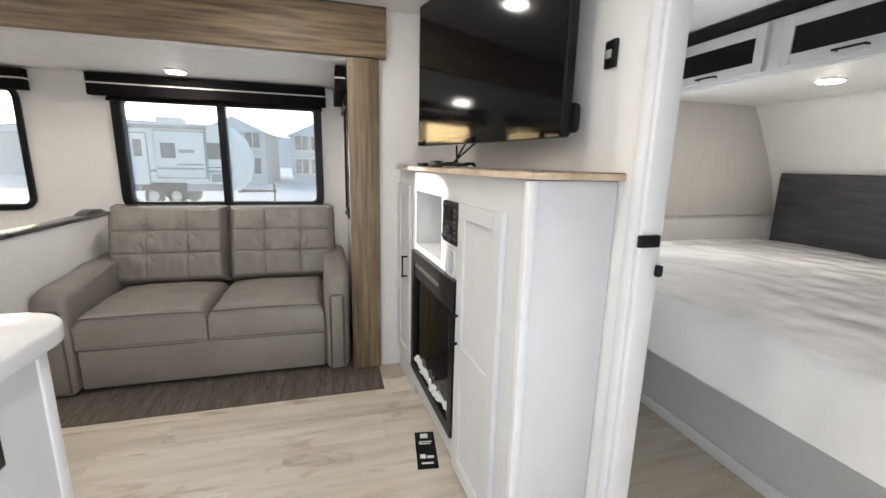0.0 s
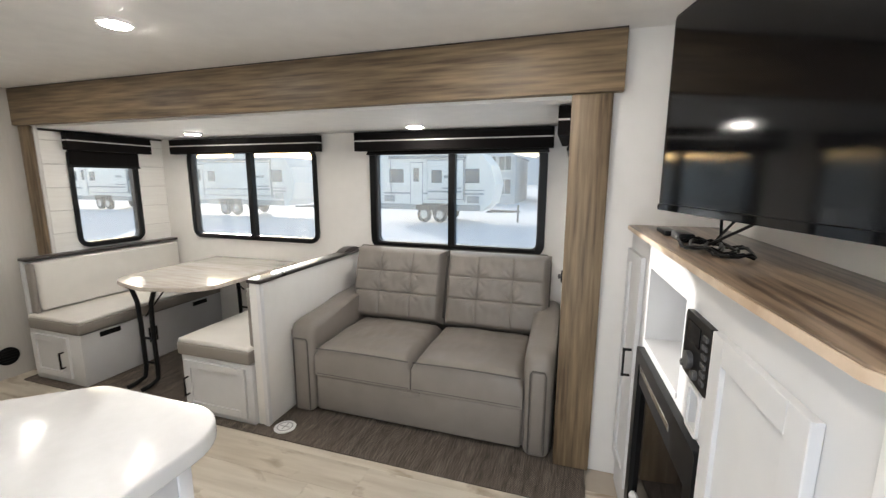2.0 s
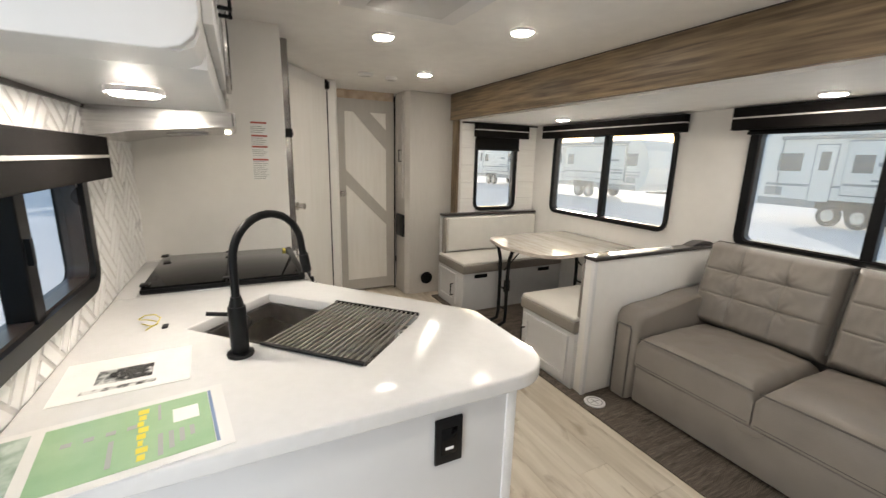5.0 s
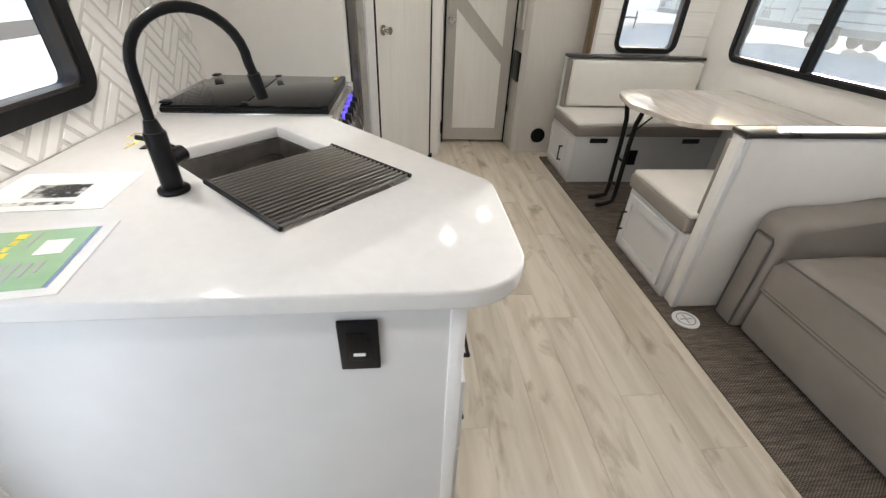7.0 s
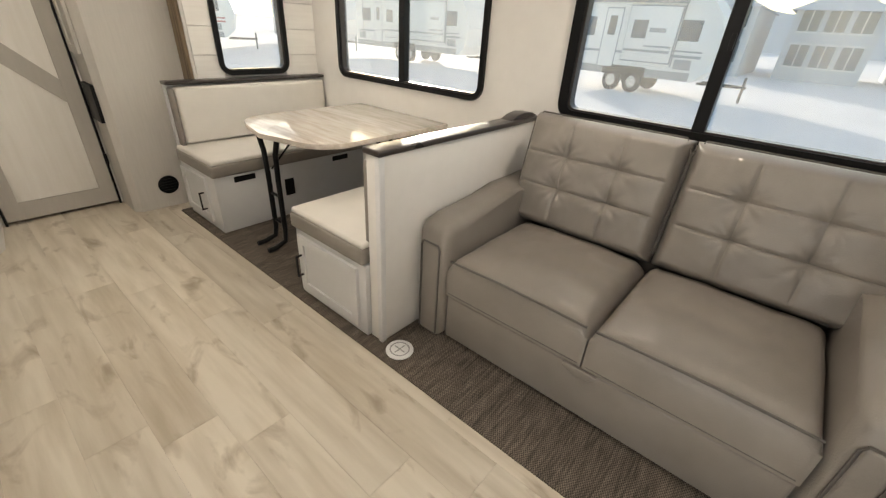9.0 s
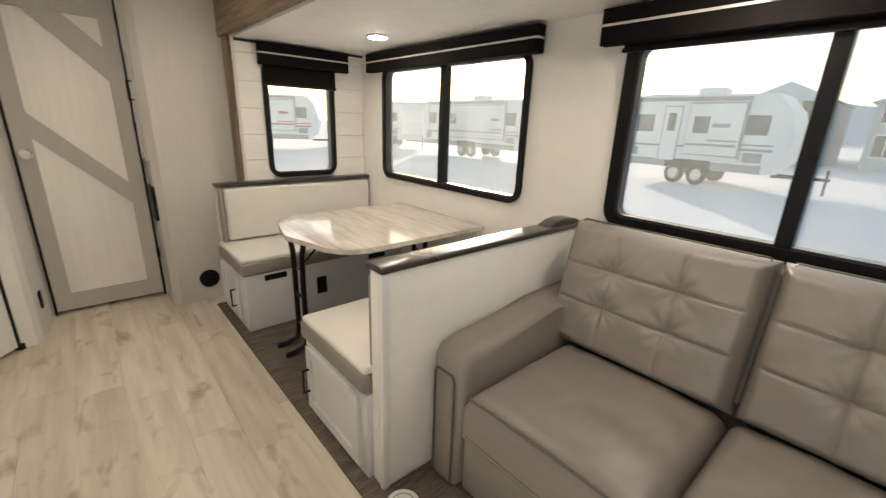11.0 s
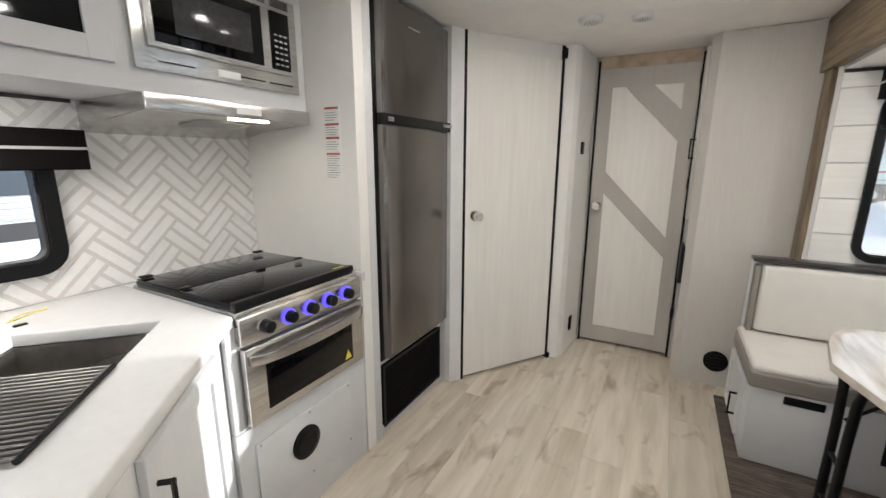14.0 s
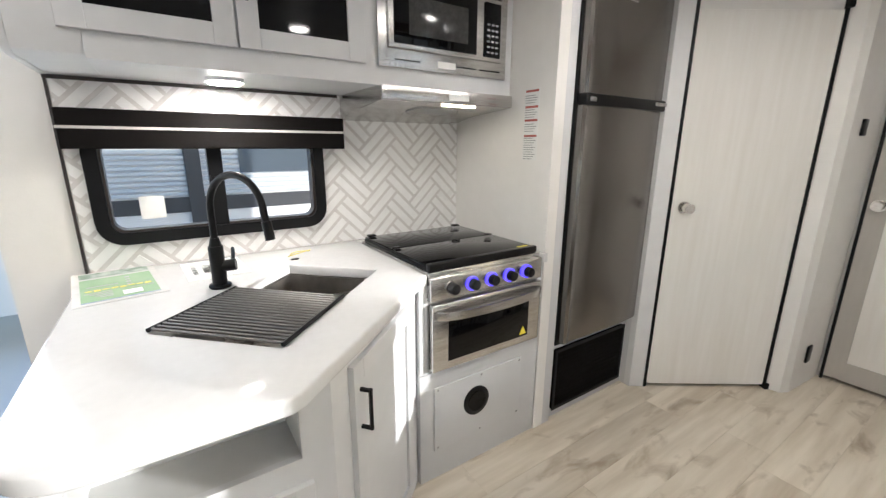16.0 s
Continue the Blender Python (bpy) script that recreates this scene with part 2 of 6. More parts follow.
def hazed_pane(name, low, high, tint):
    """Tinted window glass; a pale translucent mix stands in for dust and washed-out glare."""
    m = bpy.data.materials.new(name)
    m.use_nodes = True
    n, l = m.node_tree.nodes, m.node_tree.links
    b = n["Principled BSDF"]
    for key, value in (("Transmission Weight", 1.0), ("Roughness", 0.02), ("IOR", 1.03)):
        b.inputs[key].default_value = value
    b.inputs["Base Color"].default_value = (*tint, 1)
    tr = n.new("ShaderNodeBsdfTranslucent")
    tr.inputs[0].default_value = (0.85, 0.84, 0.80, 1)
    tc = n.new("ShaderNodeTexCoord")
    mp = n.new("ShaderNodeMapping")
    mp.inputs["Scale"].default_value = (3.0, 1.0, 0.8)
    l.new(tc.outputs["Object"], mp.inputs[0])
    no = n.new("ShaderNodeTexNoise")
    no.inputs["Scale"].default_value, no.inputs["Detail"].default_value = 1.6, 5.0
    l.new(mp.outputs[0], no.inputs["Vector"])
    ra = n.new("ShaderNodeMapRange")
    ra.inputs["From Min"].default_value, ra.inputs["From Max"].default_value = 0.3, 0.7
    ra.inputs["To Min"].default_value, ra.inputs["To Max"].default_value = low, high
    l.new(no.outputs["Fac"], ra.inputs["Value"])
    mx = n.new("ShaderNodeMixShader")
    l.new(ra.outputs[0], mx.inputs[0])
    l.new(b.outputs[0], mx.inputs[1])
    l.new(tr.outputs[0], mx.inputs[2])
    l.new(mx.outputs[0], n["Material Output"].inputs[0])
    return m


M_HAZE = hazed_pane("hazed_glass", 0.05, 0.10, (0.74, 0.745, 0.745))
M_HAZE2 = hazed_pane("heavily_hazed_glass", 0.09, 0.17, (0.66, 0.665, 0.66))


# ---- mesh helpers ----
def box(bm, x0, y0, z0, x1, y1, z1, bevel=0.0, seg=1, m=None):
    x0, x1 = min(x0, x1), max(x0, x1)
    y0, y1 = min(y0, y1), max(y0, y1)
    z0, z1 = min(z0, z1), max(z0, z1)
    t = Matrix.Translation(((x0 + x1) / 2, (y0 + y1) / 2, (z0 + z1) / 2)) @ Matrix.Diagonal((x1 - x0, y1 - y0, z1 - z0, 1))
    r = bmesh.ops.create_cube(bm, size=1, matrix=t)
    vs = r["verts"]
    if bevel:
        es = list({e for v in vs for e in v.link_edges})
        rb = bmesh.ops.bevel(bm, geom=es, offset=min(bevel, 0.45 * min(x1 - x0, y1 - y0, z1 - z0)), segments=seg, affect="EDGES", profile=0.5)
        vs = list({v for v in rb["verts"]} | {v for v in vs if v.is_valid})
    if m is not None:
        bmesh.ops.transform(bm, matrix=m, verts=vs)


def cyl(bm, c, r, h, axis="z", seg=24, r2=None, bevel=0.0):
    rot = {"z": Matrix(), "x": Matrix.Rotation(radians(90), 4, "Y"), "y": Matrix.Rotation(radians(-90), 4, "X")}[axis]
    rr = bmesh.ops.create_cone(bm, cap_ends=True, segments=seg, radius1=r, radius2=r if r2 is None else r2, depth=h, matrix=Matrix.Translation(c) @ rot)
    if bevel:
        es = [e for e in {e for v in rr["verts"] for e in v.link_edges} if any(len(f.verts) > 4 for f in e.link_faces)]
        bmesh.ops.bevel(bm, geom=es, offset=bevel, segments=2, affect="EDGES", profile=0.5)


def tube(bm, pts, r, seg=8):
    """A round bar along a line of points."""
    pts = [Vector(p) for p in pts]
    rings = []
    for i, p in enumerate(pts):
        d = (pts[min(i + 1, len(pts) - 1)] - pts[max(i - 1, 0)]).normalized()
        a = d.orthogonal().normalized() if not rings else (last - d * last.dot(d)).normalized()
        last = a
        b = d.cross(a)
        rings.append([bm.verts.new(p + (a * math.cos(2 * math.pi * k / seg) + b * math.sin(2 * math.pi * k / seg)) * r) for k in range(seg)])
    for q, s in zip(rings, rings[1:]):
        for k in range(seg):
            bm.faces.new((q[k], q[(k + 1) % seg], s[(k + 1) % seg], s[k]))
    bm.faces.new(rings[0][::-1])
    bm.faces.new(rings[-1])


def prism(bm, pts, z0, z1, bevel=0.0, to=None):
    """An upright prism over a plan outline (or any plane, by to)."""
    to = to or (lambda u, v, w: (u, v, w))
    lo = [bm.verts.new(to(u, v, z0)) for u, v in pts]
    hi = [bm.verts.new(to(u, v, z1)) for u, v in pts]
    n = len(pts)
    fs = [bm.faces.new(lo[::-1]), bm.faces.new(hi)]
    fs += [bm.faces.new((lo[i], lo[(i + 1) % n], hi[(i + 1) % n], hi[i])) for i in range(n)]
    if bevel:
        es = [e for f in fs[:2] for e in f.edges]
        bmesh.ops.bevel(bm, geom=es, offset=bevel, segments=3, affect="EDGES", profile=0.5)


def rrect(u0, v0, u1, v1, r, n=6):
    out = []
    for cu, cv, a in ((u1 - r, v1 - r, 0), (u0 + r, v1 - r, 90), (u0 + r, v0 + r, 180), (u1 - r, v0 + r, 270)):
        for k in range(n + 1):
            t = radians(a + 90 * k / n)
            out.append((cu + r * math.cos(t), cv + r * math.sin(t)))
    return out


def ring(bm, u0, v0, u1, v1, r, w, d0, d1, to):
    """A frame with round corners, w wide, between depths d0 and d1."""
    a, b = rrect(u0, v0, u1, v1, r), rrect(u0 + w, v0 + w, u1 - w, v1 - w, max(r - w, 0.015))
    n = len(a)
    V = [[bm.verts.new(to(u, v, d)) for u, v in q] for q, d in ((a, d0), (a, d1), (b, d1), (b, d0))]
    for i in range(n):
        j = (i + 1) % n
        for p, q in ((0, 1), (1, 2), (2, 3), (3, 0)):
            bm.faces.new((V[p][i], V[p][j], V[q][j], V[q][i]))


def done(name, bm, material, parent=None, smooth=False):
    bmesh.ops.recalc_face_normals(bm, faces=bm.faces)
    me = bpy.data.meshes.new(name)
    bm.to_mesh(me)
    bm.free()
    me.materials.append(material)
    if smooth:
        me.shade_smooth()
        me.set_sharp_from_angle(angle=radians(42))
    ob = new(name, me)
    if parent is not None:
        ob.parent = parent
        ob.matrix_parent_inverse = Matrix.Translation(parent.location).inverted()
    return ob


def mk(name, material, boxes, parent=None, bevel=0.004, seg=2, m=None):
    """One mesh of several bevelled boxes."""
    bm = bmesh.new()
    for q in boxes:
        box(bm, *q, bevel=bevel, seg=seg, m=m)
    return done(name, bm, material, parent, smooth=bevel > 0)


def thing(name, at, label, category, group="", kind=""):
    ob = new(name)
    ob.location = at
    ob.empty_display_size = 0.1
    return tagged(ob, label, category, group, kind)


def struct(ob, label, category=""):
    return tagged(ob, label, category, kind="structure")


def spin(x, y, deg):
    return Matrix.Translation((x, y, 0)) @ Matrix.Rotation(radians(deg), 4, "Z")


def put(ob, m):
    """Turn a mesh built at the origin into place."""
    ob.data.transform(m)


# ---- structure ----
CEIL, SLIDE = 2.07, 1.80
YK, YS, YB = 0.36, 2.82, 3.77
XL, XR = -3.46, 1.30
SX0, SX1 = -2.99, 0.70


def wall_boxes(u0, u1, z0, z1, holes):
    """Rectangles of a wall in its plane round its openings, which do not overlap along u."""
    out, u = [], u0
    for a, b, c, d in sorted(holes):
        out += [(u, z0, a, z1), (a, z0, b, c), (a, d, b, z1)]
        u = b
    out.append((u, z0, u1, z1))
    return [q for q in out if q[2] - q[0] > 1e-4 and q[3] - q[1] > 1e-4]


def wall_y(name, y0, y1, u0, u1, z0, z1, holes, material, label):
    return struct(mk(name, material, [(a, y0, b, c, y1, d) for a, b, c, d in wall_boxes(u0, u1, z0, z1, holes)], bevel=0), label, "wall")


def wall_x(name, x0, x1, u0, u1, z0, z1, holes, material, label):
    return struct(mk(name, material, [(x0, a, b, x1, c, d) for a, b, c, d in wall_boxes(u0, u1, z0, z1, holes)], bevel=0), label, "wall")


WIN_S = (-0.82, 0.90, 0.525, 1.70)
WIN_D = (-2.67, 0.905, -1.31, 1.70)
WIN_M = (2.99, 0.90, 3.515, 1.70)
WIN_K = (-0.89, 1.00, -0.06, 1.42)
WIN_R = (3.02, 0.90, 3.52, 1.70)


def hole(w):
    return (w[0] + 0.03, w[2] - 0.03, w[1] + 0.03, w[3] - 0.03)


wall_y("wall_slide_back", YB, YB + 0.05, SX0 - 0.05, SX1 + 0.05, -0.05, SLIDE + 0.06, [hole(WIN_S), hole(WIN_D)], M_WALL, "warm white wall panel behind the sofa and dinette")
wall_x("wall_slide_left", SX0 - 0.05, SX0, YS, YB, -0.05, SLIDE + 0.06, [hole(WIN_M)], M_GROUT, "white shiplap end wall of the slide-out")
wall_x("wall_slide_right", SX1, SX1 + 0.05, YS, YB, -0.05, SLIDE + 0.06, [hole(WIN_R)], M_WALL, "warm white end wall beside the sofa")
struct(mk("ceiling_slide", M_CEIL, [(SX0 - 0.05, YS + 0.0165, SLIDE, SX1 + 0.05, YB, SLIDE + 0.06)], bevel=0), "smooth white slide-out ceiling", "ceiling")
struct(mk("ceiling", M_CEIL, [(-4.3, YK, CEIL, 4.0, YS + 0.02, CEIL + 0.06)], bevel=0), "smooth white ceiling panel", "ceiling")
# The second hole is an unseen opening that lets sun onto the bed.
wall_y("wall_opening", YS + 0.02, YS + 0.07, -4.3, 4.0, -0.05, CEIL + 0.06, [(SX0 - 0.05, SX1 + 0.05, -0.05, SLIDE + 0.02), (1.80, 2.50, 0.88, 1.45)], M_WALL, "white side wall with the slide-out opening")
wall_y("wall_kitchen", YK - 0.06, YK, -4.3, 4.0, -0.05, CEIL + 0.06, [hole(WIN_K), (0.19, 0.84, -0.05, 1.86)], M_WALL, "white side wall with kitchen window and open doorway")
wall_x("wall_tv", XR, XR + 0.04, 1.24, YS + 0.02, 0.0, CEIL, [], M_WALL, "white partition wall behind the television")
wall_x("wall_far_end", -4.36, -4.30, YK, YS + 0.02, -0.05, CEIL, [], M_WALL, "plain white end wall")
wall_x("wall_fridge_side", -1.70, -1.64, YK, 1.04, 0.0, CEIL, [], M_WALL, "white panel beside the range")
wall_x("wall_bedroom_lintel", XR, XR + 0.04, YK, 1.222, 1.98, CEIL, [], M_TRIM, "white lintel over the bedroom doorway")

floor_base = struct(mk("floor", M_SEAM, [(-4.3, YK - 0.06, -0.05, 4.0, YS + 0.02, -0.004), (SX0 - 0.05, YS + 0.02, -0.05, SX1 + 0.05, YB, -0.004)], bevel=0), "light greige wood-look plank floor", "floor")

# oak fascia round the slide-out
fascia = thing("fascia_beam", (-1.2, YS, SLIDE), "oak wood-look fascia beam over the slide-out opening", "beam")
mk("board", M_OAK, [(-3.20, YS - 0.035, 1.815, 0.885, YS + 0.015, 2.062)], fascia, 0.004)
mk("edge_strip", M_DARK, [(-3.20, YS - 0.03, 2.0625, 0.885, YS + 0.015, 2.069)], fascia, 0)
for nm, xa, xb in (("fascia_post", 0.675, 0.845), ("fascia_post", -3.12, -3.0)):
    p = mk(nm, M_OAKV, [(xa, YS - 0.022, 0.012, xb, YS + 0.015, 1.812)], None, 0.004)
    tagged(p, "oak wood-look post at the end of the slide-out opening", "post", "posts of the slide-out opening")


# ---- windows ----
def window(name, w, to, n_in, frame_w, mull, label, glass=M_GLASS):
    """Black framed window, two panes where mull is given. to maps (u, v, depth into the room)."""
    u0, v0, u1, v1 = w
    ob = thing(name, to((u0 + u1) / 2, v0, 0), label, "window", kind="structure")
    bm = bmesh.new()
    ring(bm, u0, v0, u1, v1, 0.085, frame_w, -0.055, 0.022, to)
    done("frame", bm, M_BLACK, ob, True)
    bm = bmesh.new()
    ring(bm, u0 + frame_w - 0.004, v0 + frame_w - 0.004, u1 - frame_w + 0.004, v1 - frame_w + 0.004, 0.05, 0.012, -0.045, 0.008, to)
    done("sash", bm, M_DARK, ob, True)
    if mull:
        bm = bmesh.new()
        prism(bm, [(mull - 0.026, v0 + frame_w * 0.7), (mull + 0.026, v0 + frame_w * 0.7), (mull + 0.026, v1 - frame_w * 0.7), (mull - 0.026, v1 - frame_w * 0.7)], -0.04, 0.014, 0.003, to)
        done("mullion", bm, M_BLACK, ob)
        bm = bmesh.new()
        vm = (v0 + v1) / 2
        prism(bm, [(mull + 0.005, vm - 0.03), (mull + 0.022, vm - 0.03), (mull + 0.022, vm + 0.03), (mull + 0.005, vm + 0.03)], 0.014, 0.026, 0.002, to)
        done("latch", bm, M_BLACK, ob)
    for a, b in (((u0, mull), (mull, u1)) if mull else ((u0, u1),)):
        bm = bmesh.new()
        prism(bm, [(a + 0.02, v0 + 0.02), (b - 0.02, v0 + 0.02), (b - 0.02, v1 - 0.02), (a + 0.02, v1 - 0.02)], -0.03, -0.026, 0, to)
        p = done("pane", bm, glass, ob)
        p.visible_shadow = False
    return ob


to_back = lambda u, v, d: (u, YB - d, v)
to_left = lambda u, v, d: (SX0 + d, u, v)
to_right = lambda u, v, d: (SX1 - d, u, v)
to_kit = lambda u, v, d: (u, YK + d, v)
window("window_1", WIN_S, to_back, 1, 0.05, -0.158, "black framed sliding window above the sofa", M_HAZE)
window("window_2", WIN_D, to_back, 1, 0.032, -1.99, "black framed sliding window beside the dinette table", M_HAZE2)
window("window_3", WIN_M, to_left, 1, 0.032, None, "narrow black framed window above the bench", M_HAZE)
window("window_4", WIN_K, to_kit, 1, 0.045, -0.46, "low black framed kitchen window behind the sink")
window("window_5", WIN_R, to_right, 1, 0.045, None, "black framed end window beside the sofa")


def valance(u0, u1, v0, v1, dep, to, shade=None):
    ob = thing("window_valance", to((u0 + u1) / 2, v0, 0), "black fabric window valance with a thin pale stripe", "valance", "window valances")
    bm = bmesh.new()
    prism(bm, [(u0, v0), (u1, v0), (u1, v1), (u0, v1)], 0.024, dep, 0.006, to)
    done("box", bm, M_VALANCE, ob)
    vs = v0 + (v1 - v0) * 0.5
    bm = bmesh.new()
    prism(bm, [(u0 - 0.002, vs), (u1 + 0.002, vs), (u1 + 0.002, vs + 0.009), (u0 - 0.002, vs + 0.009)], 0.03, dep + 0.003, 0, to)
    done("stripe", bm, M_STRIPE, ob)
    if shade:
        bm = bmesh.new()
        prism(bm, [(shade[0], shade[2]), (shade[1], shade[2]), (shade[1], v0 + 0.01), (shade[0], v0 + 0.01)], 0.026, 0.034, 0, to)
        done("blind", bm, M_VALANCE, ob)
        bm = bmesh.new()
        prism(bm, rrect(shade[0] - 0.004, shade[2] - 0.014, shade[1] + 0.004, shade[2] + 0.004, 0.006, 3), 0.025, 0.04, 0, to)
        done("hem_bar", bm, M_BLACK, ob)


valance(-0.915, 0.56, 1.655, 1.80 - 0.008, 0.085, to_back, (-0.83, 0.53, 1.64))
valance(-2.79, -1.235, 1.66, 1.785, 0.085, to_back)
valance(2.965, 3.61, 1.655, 1.785, 0.085, to_left, (3.0, 3.52, 1.54))
valance(2.93, 3.62, 1.655, 1.79, 0.085, to_right, (2.99, 3.55, 1.60))
valance(-0.975, -0.02, 1.345, 1.475, 0.07, to_kit)


# ---- lamps ----
def spot(x, y, z):
    ob = thing("ceiling_lamp", (x, y, z), "flush rounded warm white ceiling spotlight, lit", "lamp", "ceiling spotlights")
    bm = bmesh.new()
    ring(bm, x - 0.058, y - 0.058, x + 0.058, y + 0.058, 0.045, 0.012, z - 0.014, z - 0.001, lambda u, v, d: (u, v, d))
    done("rim", bm, M_TRIM, ob, True)
    bm = bmesh.new()
    prism(bm, rrect(x - 0.047, y - 0.047, x + 0.047, y + 0.047, 0.035), z - 0.0185, z - 0.002, 0.003)
    done("lens", bm, M_LAMP, ob)


for x, y in ((-1.54, 1.55), (-1.10, 2.135), (-2.35, 2.146), (0.478, 2.26), (0.45, 1.2)):
    spot(x, y, CEIL)
for x, y in ((-0.33, 3.468), (-2.17, 3.40)):
    spot(x, y, SLIDE)


# ---- sofa ----
def cushion(name, parent, o, U, V, N, su, sv, th, us, vs, material, crown=0.05, tuft=0.0, nu=44, nv=32, drop=0.75):
    """A stuffed cushion: rounded edges, crowned face, creases along us and vs."""
    o, U, V, N = Vector(o), Vector(U).normalized(), Vector(V).normalized(), Vector(N).normalized()
    bm = bmesh.new()
    grid = []
    for j in range(nv + 1):
        row = []
        for i in range(nu + 1):
            u, v = i / nu, j / nv
            du, dv = min(u, 1 - u) * su, min(v, 1 - v) * sv
            e = min(du, dv)
            h = th * (1 - max(0, 1 - e / 0.05) ** 2.2 * drop)
            h += crown * (math.sin(math.pi * u) * math.sin(math.pi * v)) ** 0.6
            cu = min([abs(u - a) * su for a in us] + [9])
            cv = min([abs(v - a) * sv for a in vs] + [9])
            if tuft:
                edge = min(1, e / 0.06)
                h -= tuft * 0.5 * edge * (0.9 * math.exp(-(cu / 0.0055) ** 2) + 1.1 * math.exp(-(cv / 0.0055) ** 2))
                d = math.hypot(cu, cv)
                h -= tuft * 1.3 * math.exp(-(d / 0.04) ** 2)
                pa = math.atan2(cv, cu)
                h += 0.0016 * math.sin(pa * 10 + 5 * u) * math.exp(-((d - 0.05) / 0.035) ** 2)
            h += 0.006 * noise.noise(Vector((u * su * 9 + o.x * 3, v * sv * 9, 1))) + 0.003 * noise.noise(Vector((u * su * 26 + o.x, v * sv * 14, 4)))
            row.append(bm.verts.new(o + U * (u * su) + V * (v * sv) + N * h))
        grid.append(row)
    for j in range(nv):
        for i in range(nu):
            bm.faces.new((grid[j][i], grid[j][i + 1], grid[j + 1][i + 1], grid[j + 1][i]))
    rim = [grid[0][i] for i in range(nu + 1)] + [grid[j][nu] for j in range(1, nv + 1)] + [grid[nv][i] for i in range(nu - 1, -1, -1)] + [grid[j][0] for j in range(nv - 1, 0, -1)]
    low = []
    for q in rim:
        rel = q.co - o
        low.append(bm.verts.new(o + U * rel.dot(U) + V * rel.dot(V)))
    for i in range(len(rim)):
        j = (i + 1) % len(rim)
        bm.faces.new((rim[i], low[i], low[j], rim[j]))
    bm.faces.new(low)
    return done(name, bm, material, parent, True)


def sofa():
    s = thing("sofa", (-0.09, 3.2, 0), "grey-brown leather two-seat sofa with tufted back cushions", "sofa")
    x0, x1, yf, yb = -0.915, 0.66, 2.83, 3.70
    mk("base", M_LEATHER, [(x0 + 0.1, yf + 0.03, 0.03, x1 - 0.1, yb - 0.1, 0.28)], s, 0.02, 3)
    mk("front_panel", M_LEATHER, [(x0 + 0.175, yf + 0.005, 0.035, x1 - 0.155, yf + 0.035, 0.258)], s, 0.012, 3)
    mk("back_frame", M_LEATHER, [(x0 + 0.1, yb - 0.16, 0.05, x1 - 0.1, yb, 0.86)], s, 0.04, 3)
    xm = (x0 + 0.175 + x1 - 0.155) / 2
    for a, b in ((x0 + 0.172, xm - 0.003), (xm + 0.003, x1 - 0.152)):
        cushion("seat_cushion", s, (a, yf + 0.0, 0.262), (1, 0, 0), (0, 1, 0), (0, 0, 1), b - a, 0.62, 0.18, [], [], M_LEATHER, crown=0.035, drop=0.3)
        bm = bmesh.new()
        tube(bm, [(a + 0.012 + (b - a - 0.024) * k / 12, yf + 0.004, 0.432 + 0.006 * math.sin(math.pi * k / 12)) for k in range(13)], 0.0045, 6)
        done("piping", bm, M_PIPING, s, True)
        bm = bmesh.new()
        tube(bm, [(a + 0.012 + (b - a - 0.024) * k / 12, yf + 0.003, 0.275) for k in range(13)], 0.004, 6)
        done("piping", bm, M_PIPING, s, True)
    lean = Vector((0, 0.26, 1)).normalized()
    nrm = Vector((0, -1, 0.26)).normalized()
    for a, b in ((x0 + 0.09, xm - 0.004), (xm + 0.004, x1 - 0.07)):
        cushion("back_cushion", s, (a, yf + 0.66, 0.425), (1, 0, 0), lean, nrm, b - a, 0.53, 0.12, [0.33, 0.67], [0.38, 0.66], M_LEATHER, crown=0.035, tuft=0.017, nu=120, nv=90)
        bm = bmesh.new()
        o = Vector((a, yf + 0.66, 0.425)) + nrm * 0.06
        top = o + lean * 0.532
        tube(bm, [o + lean * 0.05] + [top - lean * 0.05, top + Vector((0.03, 0, 0)), top + Vector((b - a - 0.03, 0, 0)), o + Vector((b - a, 0, 0)) + lean * 0.48, o + Vector((b - a, 0, 0)) + lean * 0.05], 0.004, 6)
        done("piping", bm, M_PIPING, s, True)
    for a, b in ((x0, x0 + 0.17), (x1 - 0.15, x1)):
        bm = bmesh.new()
        prof = [(yf - 0.01, 0.02), (yf - 0.01, 0.53), (yf + 0.02, 0.575), (yf + 0.09, 0.592), (yb - 0.35, 0.615), (yb - 0.1, 0.64), (yb - 0.02, 0.6), (yb, 0.5), (yb, 0.02)]
        prism(bm, prof, a, b, 0.045, lambda u, v, w: (w, u, v))
        done("arm", bm, M_LEATHER, s, True)
        bm = bmesh.new()
        tube(bm, [(a + 0.035, yf - 0.016, 0.035), (a + 0.035, yf - 0.016, 0.47), (a + 0.045, yf - 0.016, 0.49), (b - 0.045, yf - 0.016, 0.49), (b - 0.035, yf - 0.016, 0.47), (b - 0.035, yf - 0.016, 0.035)], 0.0045, 6)
        done("piping", bm, M_PIPING, s, True)
        mk("arm_panel", M_LEATHER, [(a + 0.038, yf - 0.018, 0.03, b - 0.038, yf + 0.02, 0.485)], s, 0.012, 3)
    bm = bmesh.new()
    prism(bm, [(xm + 0.062 * math.cos(radians(a)), 0.262 + 0.036 * math.sin(radians(a))) for a in range(180, 361, 15)], -yf + 0.001, -yf + 0.014, 0.003, lambda u, v, w: (u, -w, v))
    done("pull_tab", bm, M_LEATHER, s, True)


sofa()


